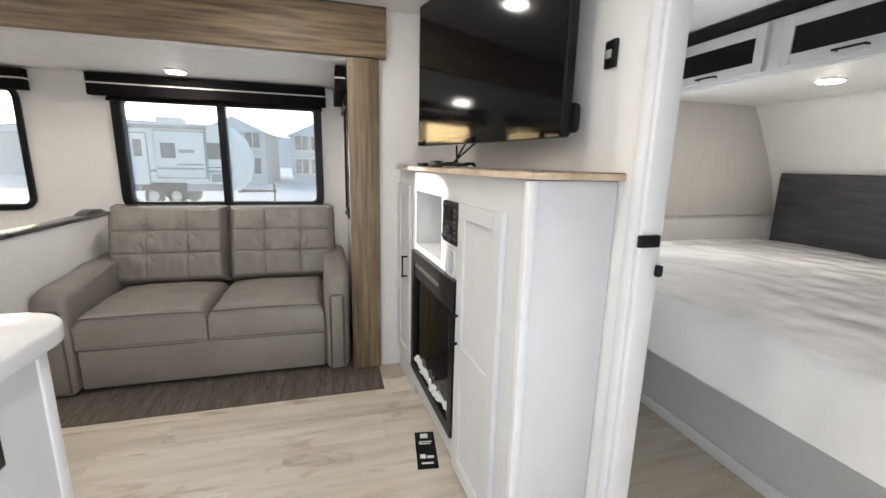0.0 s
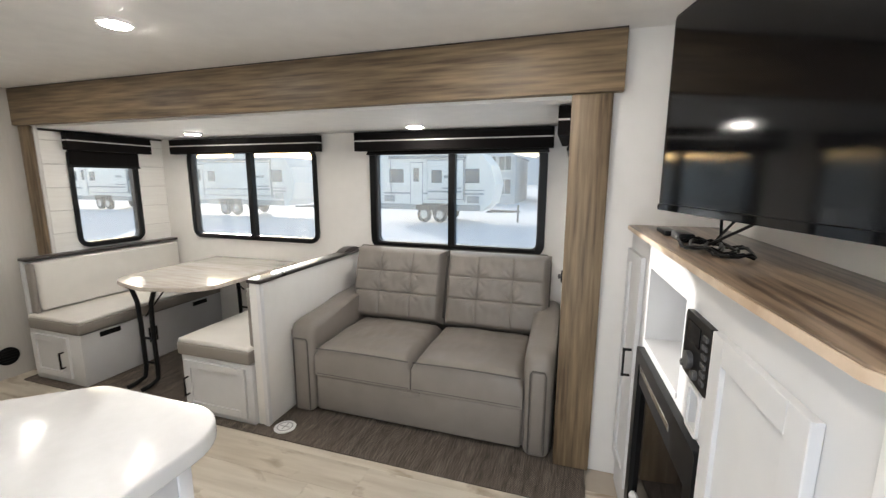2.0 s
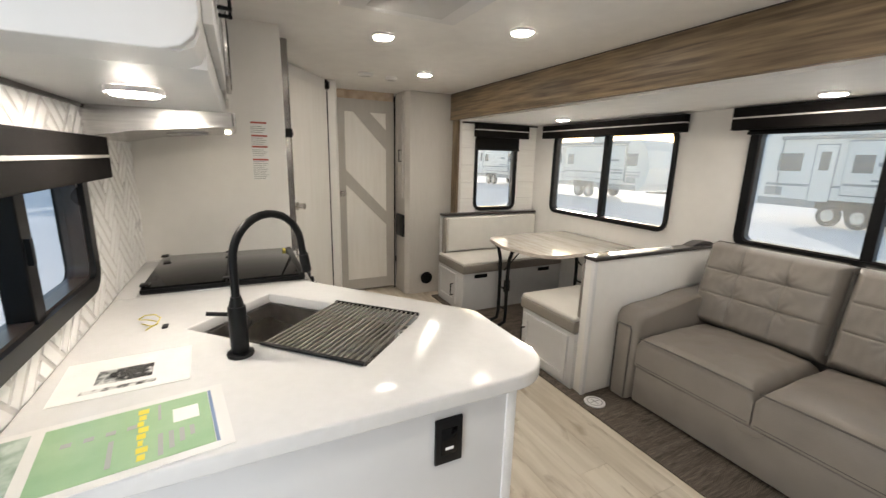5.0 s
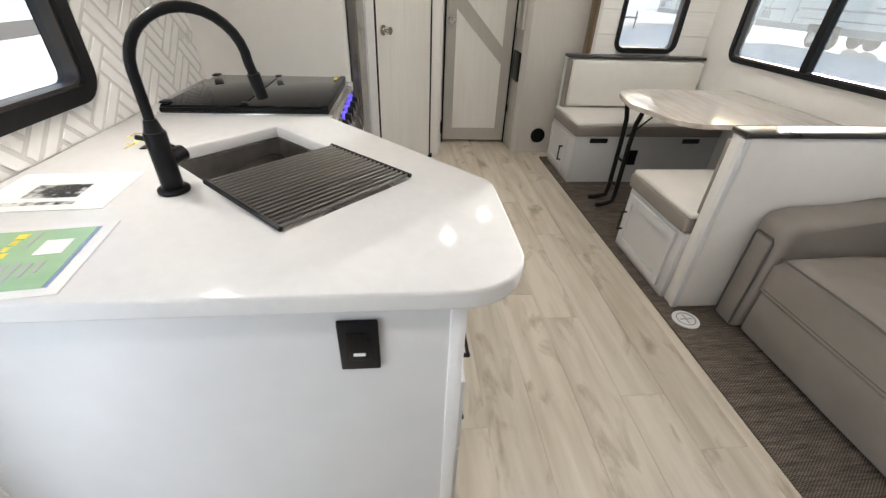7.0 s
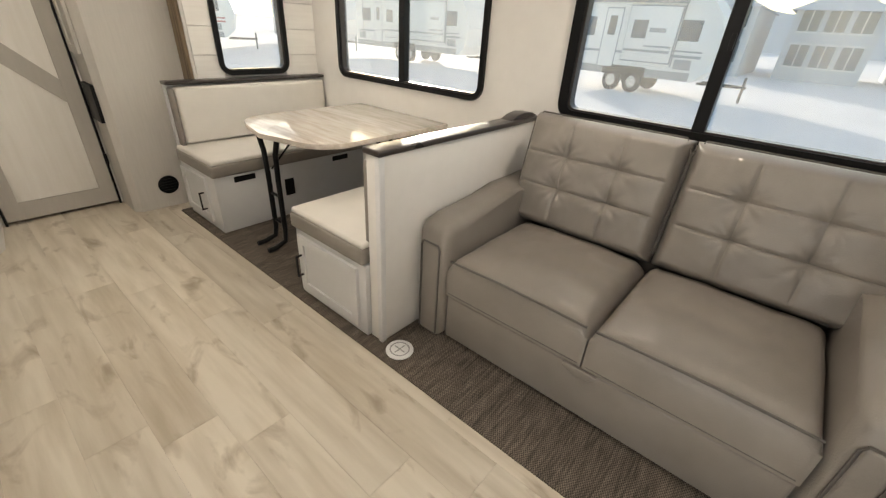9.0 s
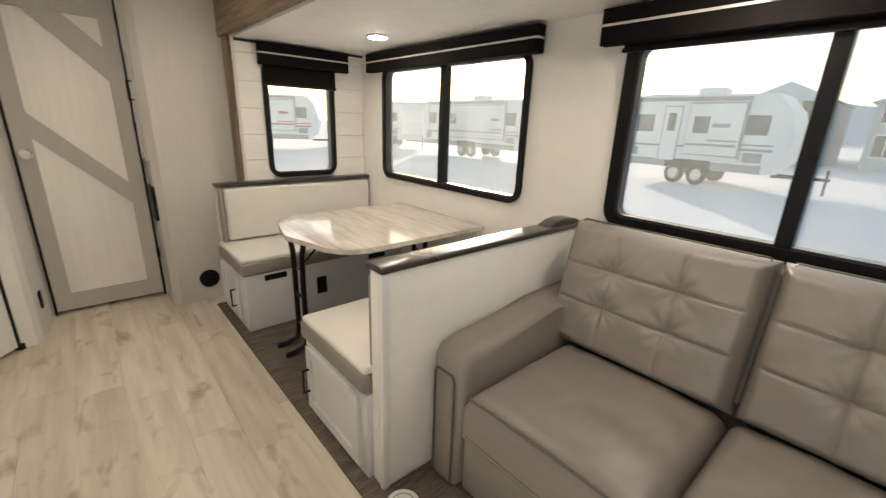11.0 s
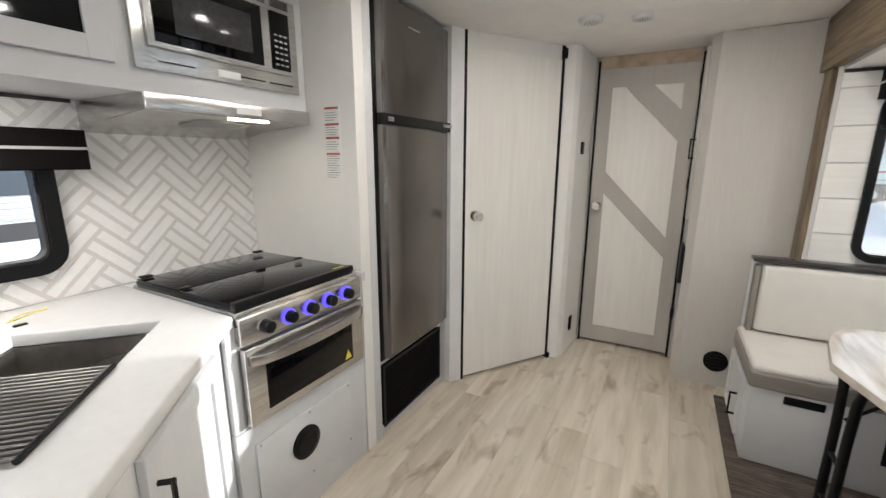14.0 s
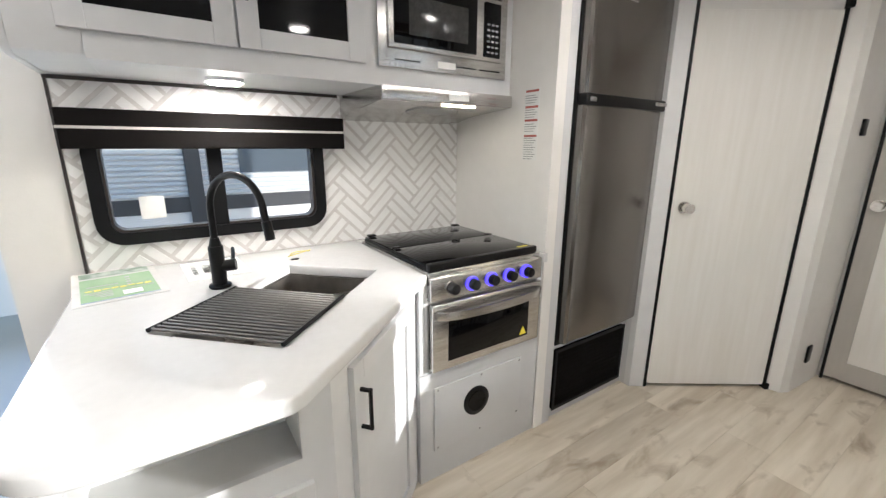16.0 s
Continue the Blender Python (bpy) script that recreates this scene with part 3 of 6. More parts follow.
# ---- doors and handles of cabinets ----
def shaker(parent, u0, v0, u1, v1, to, material, rail=0.055, d=0.018, name="door", handle=None, vert=True, panel=None):
    """A framed cabinet door; to maps (u, v, depth out of the face)."""
    bm = bmesh.new()
    for a, b, c, e in ((u0, v0, u0 + rail, v1), (u1 - rail, v0, u1, v1), (u0 + rail, v0, u1 - rail, v0 + rail), (u0 + rail, v1 - rail, u1 - rail, v1)):
        prism(bm, [(a, b), (c, b), (c, e), (a, e)], 0.0005, d, 0.002, to)
    ob = done(name, bm, material, parent)
    bm = bmesh.new()
    prism(bm, [(u0 + rail - 0.003, v0 + rail - 0.003), (u1 - rail + 0.003, v0 + rail - 0.003), (u1 - rail + 0.003, v1 - rail + 0.003), (u0 + rail - 0.003, v1 - rail + 0.003)], 0.0003, d * 0.45, 0, to)
    done("panel", bm, panel or material, parent)
    if handle:
        pull(parent, handle[0], handle[1], to, vert, d)
    return ob


def pull(parent, u, v, to, vert=True, d=0.018, ln=0.11):
    bm = bmesh.new()
    h = ln / 2
    e = (lambda s, w: (u, v + s, w)) if vert else (lambda s, w: (u + s, v, w))
    pts = [e(-h, d), e(-h, d + 0.028), e(h, d + 0.028), e(h, d)]
    for p, q in zip(pts, pts[1:]):
        pa, qa = Vector(to(*p)), Vector(to(*q))
        ext = (qa - pa).normalized() * 0.005
        tube(bm, [pa - ext, qa + ext], 0.0058, 4)
    done("handle", bm, M_BLACK, parent)


# ---- dinette ----
def bench_left():
    b = thing("dinette_bench", (-2.68, 3.17, 0), "white dinette bench with cream seat and taupe band", "bench", "dinette benches")
    yf, yb = 2.60, YB - 0.003
    mk("body", M_WHITE, [(-2.955, yf, 0.012, -2.44, yb, 0.385)], b, 0.004)
    mk("back_board", M_WHITE, [(-2.985, yf + 0.012, 0.012, -2.958, yb, 0.865)], b, 0.003)
    mk("back_cushion", M_CREAM, [(-2.953, yf + 0.05, 0.50, -2.87, yb - 0.02, 0.855)], b, 0.022, 4)
    mk("back_edge", M_TAUPEV, [(-2.953, yf + 0.02, 0.48, -2.885, yf + 0.048, 0.85)], b, 0.012, 3)
    mk("cap", M_DARK, [(-2.99, yf + 0.008, 0.867, -2.90, yb, 0.888)], b, 0.006, 3)
    mk("seat_band", M_TAUPEV, [(-2.95, yf - 0.015, 0.388, -2.42, yb - 0.005, 0.468)], b, 0.014, 3)
    mk("seat_top", M_CREAM, [(-2.945, yf - 0.008, 0.462, -2.427, yb - 0.01, 0.492)], b, 0.014, 3)
    shaker(b, -2.93, 0.06, -2.56, 0.36, lambda u, v, d: (u, yf - d, v), M_WHITE, 0.045, handle=(-2.60, 0.2))
    mk("vent_slot", M_BLACK, [(-2.441, 2.72, 0.335, -2.432, 2.86, 0.372)], b, 0.004)
    mk("vent_slot", M_BLACK, [(-2.441, 3.47, 0.335, -2.432, 3.61, 0.372)], b, 0.004)
    mk("outlet", M_BLACK, [(-2.441, 3.06, 0.16, -2.432, 3.13, 0.28)], b, 0.003)


def bench_right():
    b = thing("dinette_bench", (-1.27, 3.17, 0), "white dinette bench with cream seat and taupe band", "bench", "dinette benches")
    yf, yb = 2.60, YB - 0.003
    mk("body", M_WHITE, [(-1.53, yf, 0.012, -1.003, yb, 0.385)], b, 0.004)
    mk("seat_band", M_TAUPEV, [(-1.55, yf - 0.015, 0.388, -1.006, yb - 0.005, 0.468)], b, 0.014, 3)
    mk("seat_top", M_CREAM, [(-1.543, yf - 0.008, 0.462, -1.008, yb - 0.01, 0.492)], b, 0.014, 3)
    mk("back_cushion", M_CREAM, [(-1.062, yf + 0.07, 0.50, -1.004, yb - 0.02, 0.835)], b, 0.022, 4)
    mk("back_edge", M_TAUPEV, [(-1.035, yf + 0.03, 0.48, -1.004, yf + 0.068, 0.835)], b, 0.012, 3)
    shaker(b, -1.50, 0.05, -1.05, 0.36, lambda u, v, d: (u, yf - d, v), M_WHITE, 0.045, handle=(-1.475, 0.2))


bench_left()
bench_right()
hw = thing("half_wall", (-0.96, 3.2, 0), "white half wall with a dark cap between sofa and dinette", "partition")
mk("panel", M_WALL, [(-0.998, 2.62, 0.012, -0.925, YB - 0.003, 0.868)], hw, 0.003)
mk("corner_strip", M_TRIM, [(-0.945, 2.614, 0.012, -0.919, 2.642, 0.866)], hw, 0.003)
mk("cap", M_DARK, [(-1.008, 2.608, 0.870, -0.912, YB - 0.003, 0.893)], hw, 0.008, 3)
bm = bmesh.new()
prism(bm, [(3.50, 0.893), (3.56, 0.912), (3.62, 0.922), (3.70, 0.915), (3.76, 0.895)], -1.0, -0.93, 0.004, lambda u, v, w: (w, u, v))
done("scroll", bm, M_DARK, hw, True)


def dinette_table():
    t = thing("dinette_table", (-1.97, 3.2, 0), "wood-look dinette table with rounded corners on black folding legs", "table")
    x0, x1, yf, yb, r = -2.40, -1.54, 2.70, 3.74, 0.20
    out = [(x1, yb), (x0, yb)]
    out += [(x0 + r + r * math.cos(radians(a)), yf + 0.06 + r + r * math.sin(radians(a))) for a in range(180, 271, 10)]
    out[-1] = (x0 + r, yf + 0.05)
    out += [((x0 + x1) / 2, yf)]
    out += [(x1 - r + r * math.cos(radians(a)), yf + 0.06 + r + r * math.sin(radians(a))) for a in range(270, 361, 10)]
    bm = bmesh.new()
    prism(bm, out, 0.715, 0.742, 0.003)
    done("top", bm, M_TABLE, t, True)
    for y, xc in ((2.80, -2.08), (3.58, -1.97)):
        for xs in (-1, 1):
            x = xc + xs * 0.055
            bm = bmesh.new()
            tube(bm, [(x + xs * 0.11, y, 0.714), (x + xs * 0.05, y, 0.69), (x + xs * 0.01, y, 0.60), (x, y, 0.45), (x, y, 0.12), (x + xs * 0.004, y - 0.01, 0.05), (x + xs * 0.01, y - 0.08, 0.028), (x + xs * 0.01, y - 0.13, 0.026)], 0.0155, 10)
            done("leg", bm, M_BLACK, t, True)
        for z in (0.16, 0.34):
            bm = bmesh.new()
            tube(bm, [(xc - 0.055, y, z), (xc + 0.055, y, z)], 0.009, 8)
            done("cross_bar", bm, M_BLACK, t, True)
        bm = bmesh.new()
        tube(bm, [(xc, y, 0.5), (xc, y + (0.22 if y < 3 else -0.22), 0.712)], 0.006, 8)
        done("brace", bm, M_BLACK, t, True)


dinette_table()

rug = struct(mk("carpet_strip", M_RUG, [(-3.02, 2.545, -0.003, 0.83, 3.75, 0.010)], bevel=0.003), "dark grey woven carpet on the slide-out floor", "carpet")
bm = bmesh.new()
cyl(bm, (-0.83, 2.637, 0.014), 0.062, 0.008, seg=32, bevel=0.003)
disc = tagged(done("floor_disc", bm, M_TRIM, None, True), "round white raised plastic disc on the carpet edge", "cover")
bm = bmesh.new()
ring(bm, -0.875, 2.592, -0.785, 2.682, 0.044, 0.006, 0.0178, 0.0192, lambda u, v, d: (u, v, d))
box(bm, -0.86, 2.634, 0.0178, -0.80, 2.640, 0.0192)
box(bm, -0.833, 2.607, 0.0178, -0.827, 2.667, 0.0192)
tagged(done("print", bm, M_GREYPR, disc), kind="stuff")


bm = bmesh.new()
cyl(bm, (SX1 - 0.018, 2.93, 0.965), 0.032, 0.034, "x", 24, bevel=0.006)
wk = tagged(done("window_crank", bm, M_BLACK, None, True), "round black knob on the wall beside the sofa", "knob")
bm = bmesh.new()
cyl(bm, (SX1 - 0.042, 2.93, 0.965), 0.012, 0.014, "x", 16, bevel=0.003)
done("cap", bm, M_DKGREY, wk, True)
struct(mk("trim_shiplap_top", M_DARK, [(SX0 + 0.0085, YS + 0.016, 1.783, SX0 + 0.018, YB - 0.002, 1.798)], bevel=0.002), "dark trim strip above the shiplap", "trim")

# ---- television wall ----
def media_cabinet():
    c = thing("media_cabinet", (1.15, 2.1, 0), "white media cabinet with wood-look top, fireplace and cubby", "cabinet")
    P = [Vector((0.965, 2.80)), Vector((0.985, 2.50)), Vector((1.045, 1.36))]
    d = (P[2] - P[1]).normalized()
    n = Vector((d.y, -d.x))
    n = n if n.x < 0 else -n
    L = (P[2] - P[1]).length
    to = lambda u, v, w: (P[1].x + d.x * u + n.x * w, P[1].y + d.y * u + n.y * w, v)
    # carcass round the cubby (u 0.06..0.40) as upright pieces
    bm = bmesh.new()
    def slab(u0, u1, v0, v1, w0=-0.24, w1=0.0):
        prism(bm, [(u0, v0), (u1, v0), (u1, v1), (u0, v1)], w0, w1, 0, to)
    slab(0.0, 0.05, 0.0, 1.227)
    slab(0.05, 0.46, 1.13, 1.227)
    slab(0.05, 0.46, 0.06, 0.845)
    slab(0.05, 0.46, 0.845, 1.13, -0.24, -0.225)
    slab(0.46, 0.562, 0.06, 1.227)
    slab(0.562, 0.625, 0.06, 0.838)
    slab(0.562, 0.625, 0.937, 1.227)
    slab(0.562, 0.625, 0.838, 0.937, -0.24, -0.07)
    slab(0.625, L, 0.06, 1.227)
    slab(0.05, L, 0.0, 0.06, -0.24, -0.03)
    done("body", bm, M_WHITE, c)
    bm = bmesh.new()
    prism(bm, [(P[0].x, P[0].y), (P[1].x, P[1].y + 0.002), (1.27, 2.5), (1.27, 2.80)], 0.0, 1.227)
    done("far_body", bm, M_WHITE, c)
    bm = bmesh.new()
    out = [(0.945, 2.81), (0.955, 2.52), (0.995, 1.70), (1.005, 1.55), (1.015, 1.37), (1.04, 1.325), (1.09, 1.315), (1.296, 1.315), (1.296, 2.81)]
    prism(bm, out, 1.229, 1.25, 0.004)
    done("top", bm, M_WALNUT, c, True)
    bm = bmesh.new()
    band = [(x - 0.0025 if x < 1.2 else x, y - (0.0025 if y < 1.34 else 0)) for x, y in out]
    prism(bm, band, 1.2295, 1.2465, 0.002)
    done("edge_band", bm, M_EDGE, c, True)
    # near side panel and strip
    mk("side_panel", M_WHITE, [(1.055, 1.342, 0.0, 1.297, 1.358, 1.227)], c, 0.003)
    mk("corner_strip", M_TRIM, [(1.035, 1.336, 0.0, 1.062, 1.362, 1.227)], c, 0.003)
    # far door
    d0 = (P[1] - P[0]).normalized()
    n0 = Vector((d0.y, -d0.x))
    n0 = n0 if n0.x < 0 else -n0
    to0 = lambda u, v, w: (P[0].x + d0.x * u + n0.x * w, P[0].y + d0.y * u + n0.y * w, v)
    shaker(c, 0.01, 0.16, 0.27, 1.15, to0, M_WHITE, 0.05, handle=(0.235, 0.71))
    # near door with two panels
    shaker(c, 0.70, 0.55, L - 0.10, 1.13, to, M_WHITE, 0.055)
    shaker(c, 0.70, 0.07, L - 0.10, 0.552, to, M_WHITE, 0.055, handle=(0.725, 0.66))
    # shelf lip and small bracket
    mk_lip = bmesh.new()
    prism(mk_lip, [(0.05, 0.845), (0.46, 0.845), (0.46, 0.862), (0.05, 0.862)], -0.2, 0.004, 0.002, to)
    done("shelf", mk_lip, M_WHITE, c)
    bm = bmesh.new()
    prism(bm, [(0.30, 1.085), (0.40, 1.085), (0.40, 1.13), (0.30, 1.13)], -0.10, -0.05, 0.003, to)
    done("socket_box", bm, M_TRIM, c)
    # recess
    bm = bmesh.new()
    ring(bm, 0.55, 0.83, 0.635, 0.945, 0.012, 0.008, 0.0, 0.006, to)
    done("recess_frame", bm, M_TRIM, c)
    # stereo
    s = thing("stereo", to(0.56, 1.0, 0), "black built-in stereo panel with knobs and buttons", "stereo")
    bm = bmesh.new()
    prism(bm, rrect(0.515, 0.965, 0.69, 1.125, 0.012), 0.001, 0.014, 0.003, to)
    done("face", bm, M_BLACK, s)
    bm = bmesh.new()
    prism(bm, rrect(0.54, 1.055, 0.625, 1.105, 0.004), 0.0135, 0.016, 0, to)
    done("display", bm, M_GLOSSB, s)
    for k in range(6):
        bm = bmesh.new()
        v = 0.99 + k * 0.021
        prism(bm, rrect(0.647, v - 0.006, 0.673, v + 0.006, 0.003, 3), 0.0135, 0.018, 0, to)
        done("button", bm, M_DKGREY, s)
    for u, v, r in ((0.575, 1.01, 0.022), (0.62, 0.99, 0.012), (0.545, 0.99, 0.009)):
        bm = bmesh.new()
        prism(bm, [(u + r * math.cos(k * math.pi / 8), v + r * math.sin(k * math.pi / 8)) for k in range(16)], 0.0135, 0.026, 0.002, to)
        done("knob", bm, M_DKGREY, s)
    # fireplace
    f = thing("electric_fireplace", to(0.35, 0.16, 0), "black glass electric fireplace with white crystals, unlit", "fireplace")
    bm = bmesh.new()
    ring(bm, 0.04, 0.17, 0.69, 0.83, 0.016, 0.05, 0.0005, 0.022, to)
    done("frame", bm, M_BLACK, f)
    bm = bmesh.new()
    prism(bm, [(0.085, 0.215), (0.645, 0.215), (0.645, 0.70), (0.085, 0.70)], 0.001, 0.005, 0, to)
    done("glass", bm, M_GLOSSB, f)
    bm = bmesh.new()
    prism(bm, [(0.085, 0.70), (0.645, 0.70), (0.645, 0.785), (0.085, 0.785)], 0.001, 0.016, 0.002, to)
    done("control_strip", bm, M_BLACK, f)
    bm = bmesh.new()
    prism(bm, [(0.10, 0.752), (0.48, 0.752), (0.48, 0.772), (0.10, 0.772)], 0.016, 0.019, 0.001, to)
    done("silver_strip", bm, M_STEEL, f)
    rnd = random.Random(4)
    bm = bmesh.new()
    for k in range(46):
        u = 0.10 + 0.53 * k / 45
        p = Vector(to(u, 0.235 + rnd.random() * 0.035, 0.010))
        bmesh.ops.create_icosphere(bm, subdivisions=1, radius=0.014 + rnd.random() * 0.010, matrix=Matrix.Translation(p) @ Euler((rnd.random() * 3, rnd.random() * 3, 0)).to_matrix().to_4x4() @ Matrix.Diagonal((0.4, 1, 1.1, 1)))
    tagged(done("crystals", bm, M_TRIM, f), kind="stuff")
    return to


to_media = media_cabinet()


def television():
    a, b = Vector((1.20, 1.478)), Vector((0.985, 2.40))
    d = (b - a).normalized()
    n = Vector((d.y, -d.x))
    n = n if n.x < 0 else -n
    w = (b - a).length
    to = lambda u, v, q: (a.x + d.x * u + n.x * q, a.y + d.y * u + n.y * q, v)
    t = thing("television", (1.12, 1.9, 1.345), "large flat black television on a wall bracket, switched off", "television")
    bm = bmesh.new()
    prism(bm, rrect(0, 1.345, w, 1.955, 0.008), -0.03, 0.0, 0.004, to)
    done("case", bm, M_BLACK, t, True)
    bm = bmesh.new()
    prism(bm, rrect(0.010, 1.368, w - 0.010, 1.946, 0.004), 0.0003, 0.0022, 0, to)
    done("screen", bm, M_TVS, t)
    bm = bmesh.new()
    prism(bm, rrect(0.004, 1.346, w - 0.004, 1.366, 0.004), 0.0003, 0.006, 0.001, to)
    done("lower_bezel", bm, M_GLOSSB, t)
    bm = bmesh.new()
    prism(bm, rrect(0.12, 1.36, w - 0.25, 1.60, 0.02), -0.075, -0.03, 0.01, to)
    done("rear_housing", bm, M_BLACK, t, True)
    bm = bmesh.new()
    prism(bm, rrect(-0.012, 1.358, 0.10, 1.44, 0.01), -0.052, -0.031, 0.006, to)
    done("speaker", bm, M_BLACK, t, True)
    mk("wall_bracket", M_BLACK, [(1.17, 1.85, 1.56, 1.299, 1.93, 1.72)], t, 0.004)
    # cables
    c = thing("cables", (1.08, 2.2, 1.25), "black tangled power cables on the cabinet top", "cable")
    rnd = random.Random(2)
    for k in range(3):
        bm = bmesh.new()
        cx, cy = 1.06 + 0.02 * k, 2.18 - 0.05 * k
        pts = [(1.12, 2.22 - 0.12 * k, 1.345)]
        for i in range(26):
            an = i * 0.55 + k
            pts.append((cx + 0.045 * math.cos(an) * (1 + 0.2 * rnd.random()), cy + 0.10 * math.sin(an) * (1 + 0.2 * rnd.random()), 1.257 + 0.006 * (i % 3)))
        tube(bm, pts, 0.004, 6)
        done("cable", bm, M_BLACK, c, True)
    mk("power_brick", M_BLACK, [(1.03, 2.28, 1.2505, 1.075, 2.40, 1.278)], c, 0.006, 3)
    mk("remote", M_BLACK, [(1.02, 2.44, 1.2505, 1.06, 2.60, 1.268)], c, 0.005, 3)


television()
sw = mk("wall_switch", M_BLACK, [(XR - 0.012, 1.397, 1.522, XR - 0.001, 1.443, 1.592)], None, 0.004, 3)
tagged(sw, "black rectangular wall thermostat on the partition", "switch")
mk("rocker", M_GREYPR, [(XR - 0.018, 1.410, 1.545, XR - 0.0125, 1.43, 1.566)], sw, 0.002)

fm = thing("floor_vent", (0.94, 1.99, 0), "black printed floor vent cover", "vent")
mv = spin(0.945, 1.99, -8)
mk("plate", M_BLACK, [(-0.045, -0.12, 0.001, 0.045, 0.12, 0.005)], fm, 0.001, 1, mv)
tagged(mk("print", M_PAPER, [(-0.02, 0.075, 0.0051, 0.015, 0.105, 0.0062), (-0.03, 0.045, 0.0051, 0.03, 0.052, 0.0062), (-0.03, 0.032, 0.0051, 0.025, 0.038, 0.0062), (-0.03, -0.06, 0.0051, -0.005, -0.035, 0.0062), (0.0, -0.06, 0.0051, 0.03, -0.045, 0.0062), (-0.025, -0.095, 0.0051, 0.025, -0.085, 0.0062)], fm, 0, 1, mv), kind="stuff")

# bedroom doorway trim and latch
dt = struct(mk("door_trim", M_TRIM, [(XR - 0.016, 1.222, 0.0, XR + 0.046, 1.2395, CEIL), (XR - 0.022, 1.24, 0.0, XR - 0.001, 1.275, CEIL)], bevel=0.006), "white trim of the bedroom doorway", "trim")
lt = mk("door_latch", M_BLACK, [(XR - 0.030, 1.21, 1.075, XR + 0.03, 1.2215, 1.105)], None, 0.003)
tagged(lt, "small black metal latch on the doorway trim", "latch")
mk("bumper", M_BLACK, [(XR + 0.03, 1.205, 1.00, XR + 0.046, 1.2215, 1.03)], lt, 0.005, 3)


# ---- bedroom ----
def bedroom():
    prof = [(3.94, 0.0), (3.93, 0.94), (3.885, 1.09), (3.834, 1.238), (3.772, 1.365), (3.70, 1.488), (3.635, 1.61), (3.563, 1.723), (3.38, 2.07), (4.0, 2.07), (4.0, 0.0)]
    bm = bmesh.new()
    prism(bm, prof, YK, YS + 0.02, 0, lambda u, v, w: (u, w, v))
    struct(done("wall_bedroom_front", bm, M_WALL, None, True), "curved warm white bedroom front wall", "wall")
    bm = bmesh.new()
    prism(bm, [(2.62, 0.935)] + [(u - 0.002, v) for u, v in prof[1:8]] + [(2.62, 1.723)], YS - 0.012, YS + 0.0195, 0.002, lambda u, v, w: (u, w, v))
    struct(done("wall_panel_bedroom", bm, M_TAUPE, None), "beige side wall panel beside the bed", "wall")
    b = thing("bed", (2.7, 1.75, 0), "bed with a plastic-wrapped mattress on a white base", "bed")
    mk("base", M_WHITE, [(2.2, 0.95, 0.0, 3.6, 2.6, 0.55)], b, 0.004)
    mk("plinth", M_TRIM, [(2.185, 0.96, 0.0, 2.199, 2.59, 0.06)], b, 0.003)
    cushion("mattress", b, (1.78, 0.85, 0.55), (1, 0, 0), (0, 1, 0), (0, 0, 1), 1.98, 1.9, 0.22, [], [], M_PLASTIC, crown=0.02, nu=70, nv=70)
    h = mk("headboard", M_HEADB, [(3.77, 0.7, 0.745, 3.83, 2.70, 1.255)], None, 0.01, 3)
    tagged(h, "dark grey upholstered headboard behind the bed", "headboard")
    c = thing("bedroom_cabinet", (3.1, 1.6, 1.68), "grey overhead bedroom cabinet with dark glass doors", "cabinet")
    mk("body", M_GREYCAB, [(2.68, YK + 0.01, 1.732, 3.5, YS, 1.99)], c, 0.006)
    mk("underside", M_WALL, [(2.69, YK + 0.01, 1.724, 3.56, YS, 1.7315)], c, 0)
    mk("crown", M_BLACK, [(2.675, YK + 0.01, 1.995, 3.42, YS, 2.06)], c, 0.003)
    to = lambda u, v, d: (2.68 - d, u, v)
    for y in (2.10, 1.42, 0.74):
        shaker(c, y, 1.752, y + 0.60, 1.975, to, M_GREYCAB, 0.05, panel=M_GLOSSB, handle=(y + 0.30, 1.772), vert=False)
    spot(2.99, 1.99, 1.724)


bedroom()


# ---- kitchen ----
CT = 0.907


